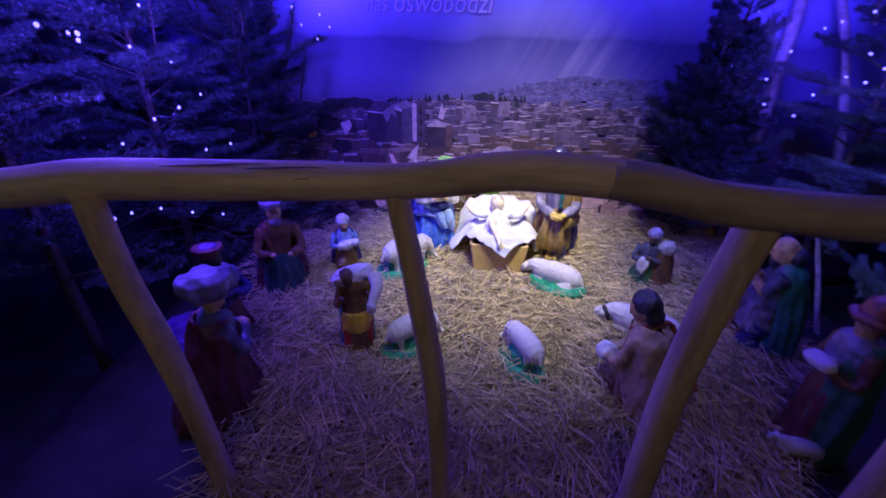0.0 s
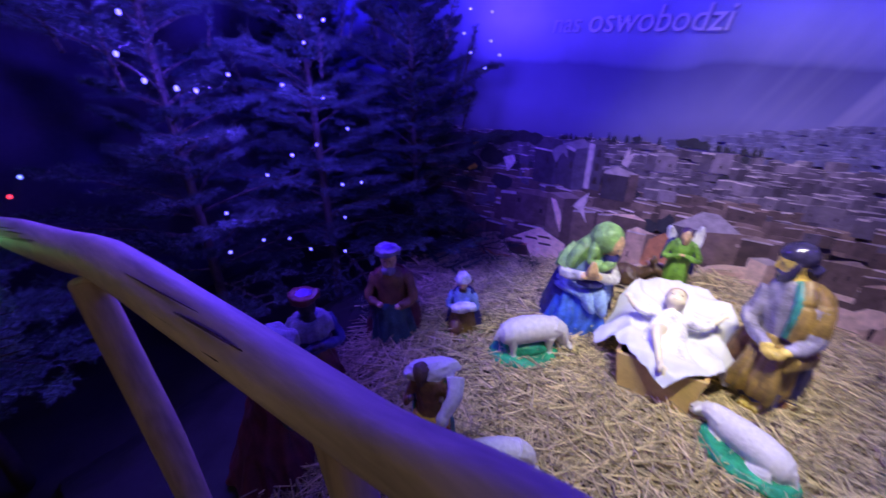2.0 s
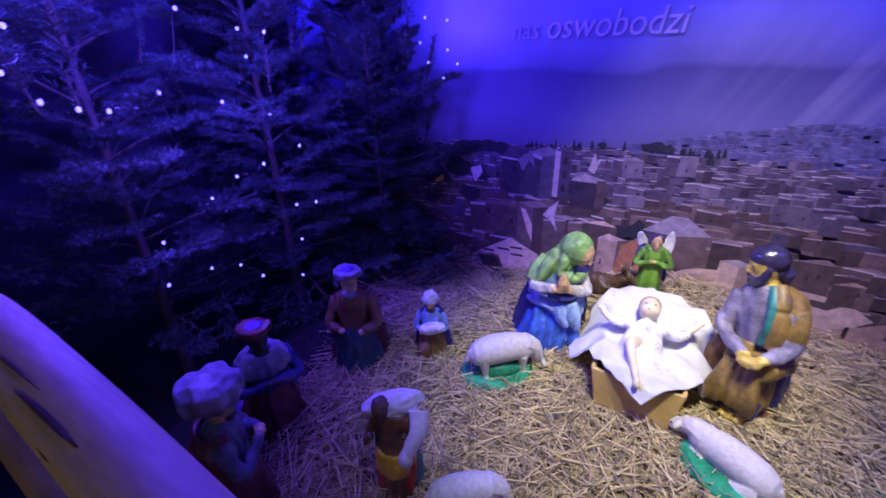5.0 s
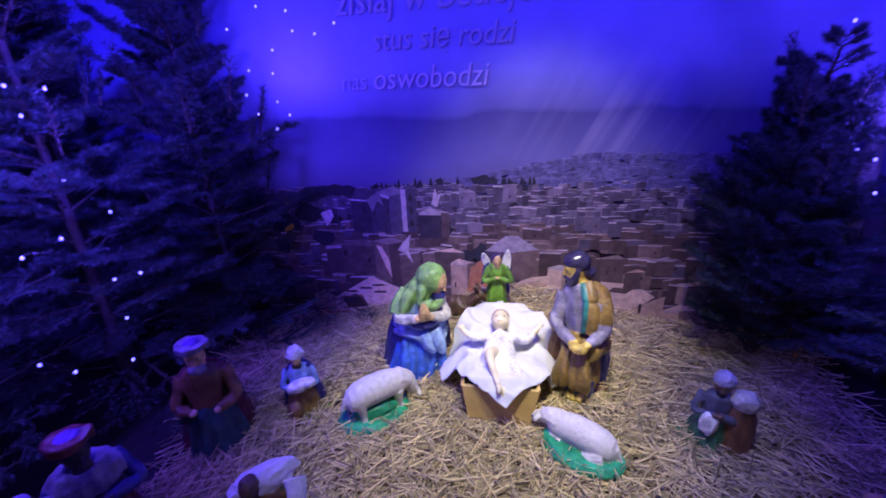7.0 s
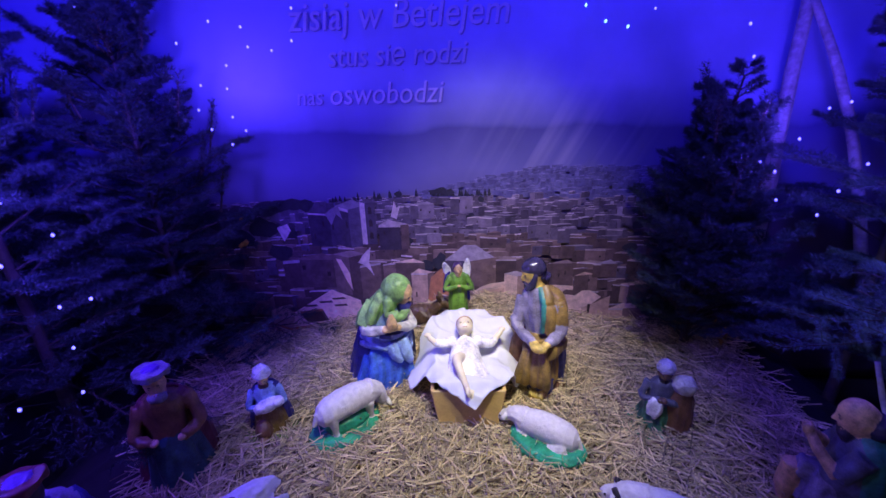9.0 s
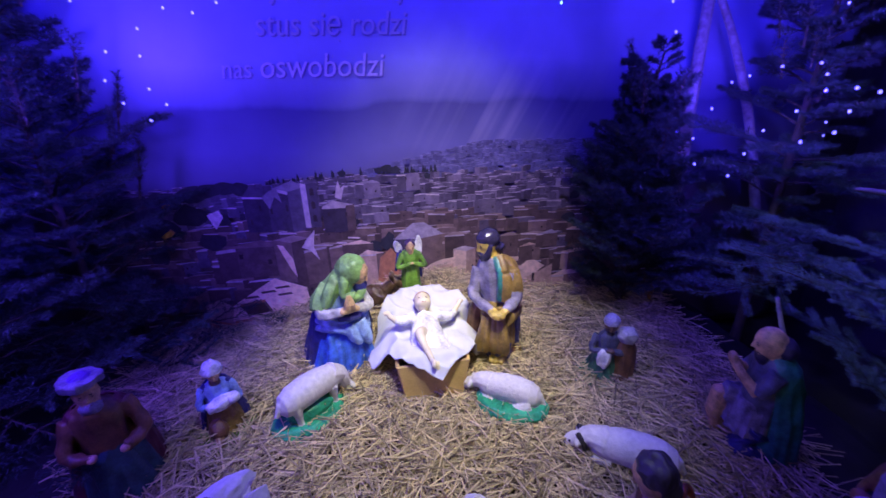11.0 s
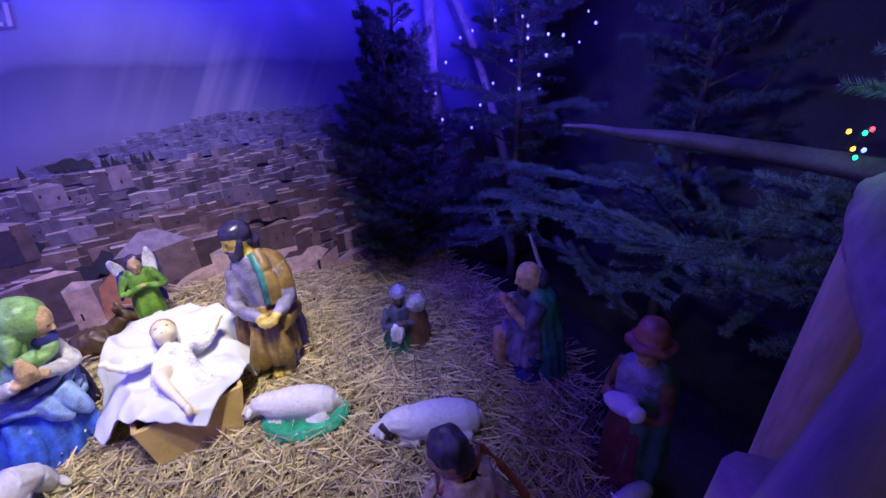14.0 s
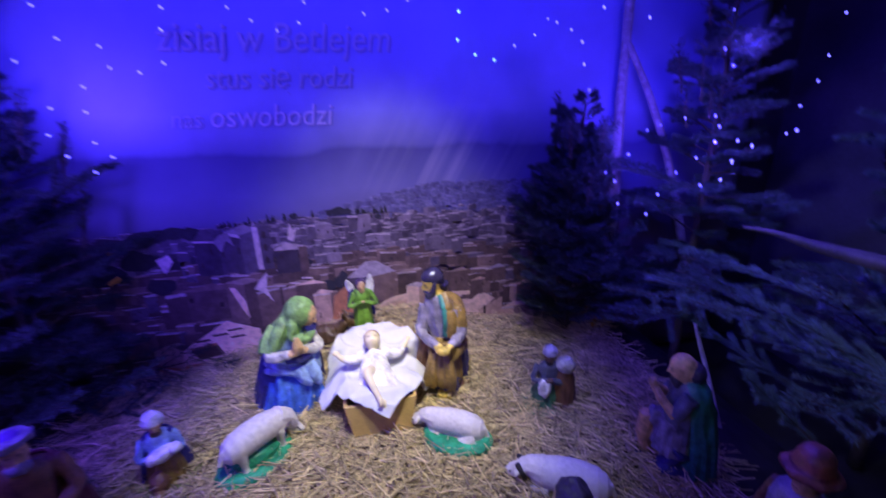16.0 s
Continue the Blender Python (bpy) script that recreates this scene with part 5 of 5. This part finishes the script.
def spray(rng, root, way, length, droop, twigs, sticks, depth=2, r=0.008):
    """A branch with side twigs in one plane, as conifers grow."""
    way = way.normalized()
    side = way.cross(Vector((0, 0, 1))).normalized()
    last, steps = root, 6
    for i in range(steps):
        nxt = last + (way + Vector((0, 0, -droop * (i / steps) + 0.25 * droop * (i > 3)))).normalized() * length / steps
        twigs.append((last, nxt, 1.0))
        sticks.append((last, nxt, r * (1 - i / steps * 0.7)))
        if depth and i > 0:
            for k in (-1, 1):
                if rng.random() < 0.9:
                    spray(rng, nxt, way * 0.75 + side * k * rng.uniform(0.6, 0.95) + Vector((0, 0, rng.uniform(-0.15, 0.15))), length * 0.5 * (1 - 0.11 * i) * rng.uniform(0.75, 1.15), droop * 0.6, twigs, sticks, depth - 1, r * 0.5)
        last = nxt


def foliage(name, twigs, mat, parent, length, width, gap, seed, spread=1.0):
    mesh = loose_mesh(name, needles(twigs, length, width, gap, seed, spread), 3)
    mesh.materials.append(mat)
    ob = new(name, mesh)
    ob.parent = parent
    return ob


def conifer(x, y, height, reach, label, seed, low=0.1, mat=NEEDLE, whorls=12, per=6, lean=(0, 0), gap=0.0028, group="conifers", length=0.030, rise=0.0):
    rng = random.Random(seed)
    tree = empty("spruce_tree", pose(x, y, -0.45), label, "tree", group)
    height += 0.45
    bm = bmesh.new()
    line = smooth_line([(0, 0, 0), (lean[0] * 0.4, lean[1] * 0.4, height * 0.5), (lean[0], lean[1], height)], 6)
    tube(bm, line, [0.035 * (1 - 0.85 * i / 12) for i in range(13)], 10, 0.3)
    part("trunk", bm, BARK, tree)
    twigs, sticks = [], []
    for i in range(whorls * per):
        f = (i + rng.uniform(-1.5, 1.5)) / (whorls * per)
        f = min(max(f, 0), 0.98)
        z = 0.45 + low + (height - 0.5 - low) * f
        root = line[min(12, int(12 * z / height))].copy()
        root.z = z
        size = reach * (1 - 0.66 * f) * rng.uniform(0.4, 1.3)
        a = 2.399 * i + rng.uniform(-0.4, 0.4)
        spray(rng, root, Vector((math.cos(a), math.sin(a), rng.uniform(-0.1, 0.35) + 0.7 * f + rise)), size, rng.uniform(0.1, 0.8) * (1 - 0.6 * f), twigs, sticks)
    for i in range(14):
        a, f = rng.uniform(0, 6.28), rng.uniform(0.45, 0.95)
        r = reach * (1 - 0.75 * f) * rng.uniform(0.5, 0.95)
        foot = Vector((line[-1].x * f + r * math.cos(a), line[-1].y * f + r * math.sin(a), 0.45 + (height - 0.5) * f))
        spray(rng, foot, Vector((0.25 * math.cos(a), 0.25 * math.sin(a), 1)), rng.uniform(0.14, 0.30), 0.0, twigs, sticks, 1)
    twigs.append((Vector(line[-2]), Vector(line[-1]) + Vector((0, 0, 0.1)), 1.0))
    foliage("crown", twigs, mat, tree, length, 0.0034, gap, seed)
    bm = bmesh.new()
    for a, b, r in sticks:
        if r > 0.0035:
            tube(bm, (a, b), (r, r * 0.8), 4)
    tagged(part("branchwork", bm, BARK, tree), kind="stuff")
    return tree


conifer(-1.66, 2.95, 2.05, 0.72, "dark bushy spruce standing beside the banner", 1, low=0.0, whorls=14, rise=0.2)
conifer(-1.85, 2.25, 2.6, 0.66, "tall dark spruce hung with blue fairy lights", 2, low=0.15, whorls=12, gap=0.0036, rise=0.25)
conifer(-1.95, 1.5, 2.6, 0.72, "tall dark spruce with blue fairy lights near the fence", 3, low=0.2, whorls=11, gap=0.0040, rise=0.25)
conifer(-2.5, 2.75, 2.5, 0.7, "tall dark spruce at the back of the display", 4, low=0.3, whorls=10, gap=0.0040, rise=0.3)
conifer(1.62, 3.0, 1.50, 0.52, "slender dark spruce standing against the banner", 5, low=0.02, whorls=14, rise=0.7)
conifer(2.35, 2.75, 2.5, 0.55, "dark spruce with blue fairy lights beside birch trunks", 6, low=0.3, whorls=11)
conifer(2.95, 1.95, 2.2, 0.55, "tall dark fir behind the side rail", 7, low=0.1, whorls=10)
conifer(2.6, 0.75, 2.1, 0.62, "dark fir with coloured lights by the side rail", 8, low=0.2, mat=FIR, whorls=9)
conifer(-2.05, 0.45, 2.0, 0.62, "dark fir with coloured lights by the end of the rail", 9, low=0.1, mat=FIR, whorls=10)


def fir_branch(root, way, length, label, seed, droop=0.1):
    rng = random.Random(seed)
    thing = empty("fir_branch", pose(*root), label, "branch", "fir branches")
    twigs, sticks = [], []
    spray(rng, Vector((0, 0, 0)), Vector(way), length, droop, twigs, sticks, 1, 0.010)
    foliage("needles", twigs, FIR, thing, 0.030, 0.0036, 0.0009, seed, 1.1)
    bm = bmesh.new()
    for a, b, r in sticks:
        tube(bm, (a, b), (r, r * 0.8), 5)
    tagged(part("stem", bm, BARK, thing), kind="stuff")
    return thing


def bough(root, way, length, seed):
    """A bough of thick finger-like twigs, densely set with short needles."""
    rng = random.Random(seed)
    thing = empty("fir_branch", pose(*root), "thick silvery green fir branch beside the straw", "branch", "fir branches")
    way, twigs, sticks = Vector(way).normalized(), [], []
    side = way.cross(Vector((0.2, -0.9, 0.4))).normalized()
    steps, last = 7, Vector((0, 0, 0))
    for i in range(steps):
        nxt = last + (way + Vector((0, 0, rng.uniform(-0.12, 0.06)))) * length / steps
        twigs.append((last, nxt, 1.0))
        sticks.append((last, nxt, 0.007 * (1 - 0.08 * i)))
        for k in (-1, 1):
            if i > 0 and rng.random() < 0.75:
                out = (way * 0.8 + side * k * rng.uniform(0.5, 0.9)).normalized()
                tip = nxt + out * length * rng.uniform(0.16, 0.34) * (1.1 - 0.1 * i)
                twigs.append((nxt, tip, 1.0))
                sticks.append((nxt, tip, 0.004))
        last = nxt
    foliage("needles", twigs, FIR, thing, 0.026, 0.0042, 0.00035, seed, 1.3)
    bm = bmesh.new()
    for a, b, r in sticks:
        tube(bm, (a, b), (r, r * 0.8), 5)
    tagged(part("stem", bm, BARK, thing), kind="stuff")


for i, (root, way, length) in enumerate((((2.62, 2.05, 0.42), (-1, -0.1, 0.35), 0.85), ((2.6, 1.7, 0.42), (-0.9, 0.05, 0.75), 0.66), ((2.7, 1.75, 0.25), (-1, -0.25, 0.25), 0.75), ((2.75, 1.45, 0.35), (-1, -0.2, 0.2), 0.7),
                                         ((2.8, 1.25, 0.60), (-1, -0.1, 0.25), 0.75), ((2.6, 2.35, 0.55), (-1, -0.15, 0.15), 0.95), ((2.5, 2.55, 0.35), (-1, -0.2, 0.1), 0.8), ((-1.75, 2.75, -0.1), (1, 0.1, 0.45), 0.75), ((-1.7, 2.55, -0.1), (1, 0.3, 0.25), 0.7), ((-1.75, 2.3, 0.05), (1, 0.25, 0.5), 0.6), ((-1.72, 0.55, 0.95), (1, 0.5, 0.25), 0.34), ((-1.75, 0.45, 0.75), (1, 0.45, 0.0), 0.42), ((-1.75, 0.5, 0.55), (1, 0.25, 0.1), 0.42), ((2.15, 0.85, 1.15), (-0.8, 0.6, 0.3), 0.36), ((2.3, 1.0, 0.85), (-1, 0.4, 0.1), 0.45), ((2.35, 1.35, 0.62), (-1, 0.15, 0.05), 0.42))):
    fir_branch(root, way, length, "silvery green fir branch laid beside the straw", 60 + i)

# thick silvery fir boughs before the side rail
for i, (root, way, length) in enumerate((((2.35, 1.31, 0.48), (-0.12, 0.97, 0.15), 0.99),
                                         ((2.30, 1.48, 0.48), (-0.12, 0.62, 0.01), 0.63),
                                         ((2.30, 1.56, 0.62), (-0.12, 0.19, 0.35), 0.41),
                                         ((2.30, 1.41, 0.57), (-0.12, 0.12, 0.29), 0.34),
                                         ((2.00, 1.58, 0.24), (-0.12, 0.24, 0.18), 0.33),
                                         ((1.95, 0.99, 0.81), (-0.12, 0.11, -0.03), 0.17),
                                         ((1.95, 1.01, 0.69), (-0.12, 0.25, 0.02), 0.28),
                                         ((2.00, 1.02, 0.88), (-0.12, 0.08, 0.09), 0.17),
                                         ((2.35, 1.97, 0.70), (-0.12, 0.94, 0.01), 0.95),
                                         ((2.35, 1.85, 0.18), (-0.12, 0.67, 0.15), 0.70),
                                         ((2.30, 1.22, 0.44), (-0.12, 0.07, -0.16), 0.21))):
    bough(root, way, length, 90 + i)

# birch trunks
for line, radii in (([(2.06, 3.2, -0.45), (2.03, 3.2, 0.9), (2.0, 3.2, 1.6), (1.98, 3.2, 2.7)], (0.040, 0.038, 0.034, 0.026)), ([(2.56, 3.02, 0.45), (2.38, 3.08, 1.1), (2.2, 3.12, 1.55), (1.99, 3.16, 1.95)], (0.030, 0.026, 0.024, 0.018)), ([(2.06, 1.99, -0.2), (1.99, 2.12, 0.2), (1.96, 2.16, 0.33), (1.93, 2.2, 0.47)], (0.012, 0.012, 0.011, 0.009))):
    bm = bmesh.new()
    pts = smooth_line(line, 10)
    tube(bm, pts, list(np.interp(np.linspace(0, 1, len(pts)), np.linspace(0, 1, len(radii)), radii)), 12, 0.15)
    tagged(link("birch_trunk", bm, BIRCH), "slim pale birch trunk leaning among the trees", "tree trunk", "birch trunks")

# dry leaves
for i, (x, y, z, size) in enumerate(((1.86, 3.02, 0.09, 0.05), (1.78, 3.0, 0.2, 0.03), (-1.3, 3.2, 0.62, 0.045), (-1.28, 3.22, 0.8, 0.03), (1.83, 2.98, 0.05, 0.035))):
    bm = bmesh.new()
    cols = [[bm.verts.new(((a / 5 - 0.5) * size * (1.1 - abs(b - 2) * 0.3) * (1.2 if a % 2 else 1.0), 0.012 * math.sin(a + b + i), (b / 4 - 0.5) * 1.5 * size)) for a in range(6)] for b in range(5)]
    for p, q in zip(cols, cols[1:]):
        for k in range(5):
            bm.faces.new((p[k], p[k + 1], q[k + 1], q[k]))
    leaf = tagged(link("dry_leaf", bm, DRY_LEAF), "curled dry yellow leaf caught in the branches", "leaf", "dry leaves")
    leaf.matrix_world = pose(x, y, z, 10 * i, 25 * i, 30 * i)
    leaf.modifiers.new("thickness", "SOLIDIFY").thickness = 0.001


# ---- strings of lights ----
NEAR_LEFT = [(-1.16, 1.15, 1.52), (-1.12, 1.10, 1.42), (-1.13, 1.15, 1.35), (-1.06, 1.20, 1.33), (-1.17, 1.30, 1.31), (-1.52, 1.60, 1.33), (-1.24, 1.60, 1.59), (-1.39, 1.90, 1.55), (-1.36, 2.00, 1.54), (-1.52, 2.00, 1.45), (-1.45, 1.80, 1.28), (-1.43, 2.00, 1.21), (-1.39, 2.10, 1.05), (-1.33, 1.85, 1.02), (-1.39, 1.75, 0.98), (-1.55, 1.70, 0.87), (-1.43, 1.41, 0.79), (-1.35, 1.35, 0.65), (-1.36, 2.00, 0.78), (-1.21, 2.00, 0.82), (-1.37, 2.00, 0.59), (-1.53, 1.60, 0.56), (-1.46, 1.70, 0.55), (-1.29, 1.70, 0.54), (-1.28, 1.90, 0.45)]
BACK_LEFT = [(-1.21, 2.85, 1.82), (-1.02, 2.85, 1.91), (-0.86, 2.85, 1.88), (-0.84, 2.85, 1.79), (-0.72, 2.85, 1.77), (-0.61, 2.85, 1.81), (-0.97, 2.85, 1.71), (-1.13, 2.85, 1.62), (-0.99, 2.85, 1.60), (-1.17, 2.85, 1.50), (-0.99, 2.85, 1.46), (-1.12, 2.85, 1.40), (-0.93, 2.85, 1.39), (-1.02, 2.85, 1.32), (-2.08, 2.85, 1.98), (-1.70, 2.85, 2.00)]
GARLAND = [(-0.38, 3.20, 2.12), (-0.27, 3.20, 2.06), (-0.14, 3.20, 2.01), (-0.02, 3.20, 2.05), (0.02, 3.20, 2.15), (0.34, 3.20, 2.10), (0.47, 3.20, 2.12), (0.59, 3.20, 2.17), (0.89, 3.20, 2.12), (0.88, 3.20, 1.97), (0.99, 3.20, 1.89), (1.11, 3.20, 1.86), (1.24, 3.20, 1.94), (1.37, 3.20, 2.00), (1.45, 3.20, 2.09), (1.51, 3.20, 2.07), (1.61, 3.20, 2.03)]
RIGHT = [(1.47, 2.60, 2.02), (1.37, 2.60, 1.87), (1.39, 2.60, 1.77), (1.43, 2.60, 1.65), (1.72, 3.08, 1.52), (1.83, 3.20, 1.34), (1.91, 3.14, 1.14), (1.69, 2.64, 1.04), (1.75, 2.68, 1.31), (1.79, 2.52, 1.00), (1.83, 2.50, 1.11), (2.01, 2.90, 1.43), (2.02, 2.80, 1.46), (1.94, 2.40, 1.31), (1.90, 2.30, 1.19), (2.14, 2.54, 1.51), (1.90, 2.26, 1.40), (2.65, 2.88, 1.20), (1.77, 2.06, 1.26), (1.92, 2.16, 1.41), (1.85, 2.02, 1.40), (2.06, 2.66, 1.50), (2.18, 2.60, 1.84), (2.23, 2.60, 1.89), (2.25, 2.60, 1.76), (2.19, 2.60, 2.02), (1.72, 2.60, 1.98), (2.89, 2.60, 2.02), (2.85, 2.60, 1.81), (2.82, 2.60, 1.68), (2.74, 2.60, 1.55)]
RIGHT_MORE = [(2.15, 2.10, 1.45), (1.85, 2.10, 1.33), (1.84, 3.15, 1.25), (2.09, 2.70, 1.19), (2.91, 3.10, 1.09), (1.66, 2.65, 1.17), (2.09, 2.45, 1.46), (2.22, 2.70, 1.39), (2.81, 2.70, 1.39)]
BACK_MORE = [(-0.57, 2.85, 2.04), (-0.59, 2.85, 1.95), (-1.08, 2.85, 2.04), (-2.29, 2.85, 1.86), (-1.68, 2.85, 2.09)]
Lg = [(-1.42, 0.80, 1.17), (-1.42, 0.70, 1.03), (-1.42, 0.74, 0.94), (-1.42, 0.55, 0.65), (-1.42, 0.53, 0.56)]
Lo = [(-1.42, 0.73, 1.09), (-1.42, 0.70, 0.93), (-1.42, 0.52, 0.75), (-1.42, 0.64, 1.09)]
Lr = [(-1.42, 0.67, 1.02), (-1.42, 0.81, 1.04), (-1.42, 0.64, 0.93), (-1.42, 0.50, 0.68), (-1.42, 0.58, 0.72)]
Lb = [(-1.42, 0.85, 1.09), (-1.42, 0.55, 0.80), (-1.42, 0.67, 0.94)]
Ro = [(1.86, 1.10, 1.14), (1.86, 1.08, 1.10)]
Rg = [(1.86, 1.07, 1.14), (1.86, 1.07, 1.08)]
Rr = [(1.86, 1.06, 1.15)]
Rb = [(1.86, 1.06, 1.10)]

BLUE_GLOW, COLD_GLOW = glow("blue_bulb", (0.14, 0.12, 1.0), 4.8), glow("cold_bulb", (0.25, 0.55, 1.0), 3.0)
COLOURS = {"g": glow("green_bulb", (0.02, 1.0, 0.35), 3), "o": glow("orange_bulb", (1.0, 0.42, 0.03), 4), "r": glow("red_bulb", (1.0, 0.03, 0.06), 4), "b": glow("blue_bulb_deep", (0.15, 0.2, 1.0), 4)}


def bulb_mesh(mat, r):
    bm = bmesh.new()
    bmesh.ops.create_icosphere(bm, subdivisions=2, radius=r, matrix=Matrix.Diagonal((1, 1, 1.3, 1)))
    mesh = bpy.data.meshes.new("bulb")
    bm.to_mesh(mesh)
    bm.free()
    mesh.materials.append(mat)
    return mesh


def light_string(label, runs, cable=True, sag=0.02):
    thing = empty("string_lights", Matrix.Identity(4), label, "string lights", "strings of lights")
    for places, mesh in runs:
        for p in places:
            ob = new("bulb", mesh)
            ob.location, ob.parent = p, thing
    if cable:
        line = [Vector(p) for places, mesh in runs for p in places]
        knots = []
        for a, b in zip(line, line[1:]):
            knots += [a + Vector((0, 0.004, 0.008)), (a + b) / 2 + Vector((0, 0.02, -sag))]
        bm = bmesh.new()
        pts = smooth_line(knots + [line[-1]], 4)
        tube(bm, pts, [0.0008] * len(pts), 5)
        part("cable", bm, CABLE, thing)
    return thing


small, large, cold = bulb_mesh(BLUE_GLOW, 0.0055), bulb_mesh(BLUE_GLOW, 0.0060), bulb_mesh(COLD_GLOW, 0.0075)
light_string("string of small blue fairy lights on the tall spruces", [(NEAR_LEFT, large)])
light_string("string of small blue fairy lights beside the banner", [(BACK_LEFT + BACK_MORE, small)], cable=False)
light_string("hanging garland of blue lights across the banner's top", [(GARLAND[:8] + GARLAND[12:], small), (GARLAND[8:12], cold)], cable=False)
light_string("string of small blue fairy lights on the birch trunks", [(RIGHT + RIGHT_MORE, small)], cable=False)
tiny = {k: bulb_mesh(m, 0.0050) for k, m in COLOURS.items()}
light_string("string of red, green, orange and blue lights at the rail's end", [(Lg, tiny["g"]), (Lo, tiny["o"]), (Lr, tiny["r"]), (Lb, tiny["b"])])
light_string("short string of coloured lights on the side rail", [(Ro, tiny["o"]), (Rg, tiny["g"]), (Rr, tiny["r"]), (Rb, tiny["b"])])
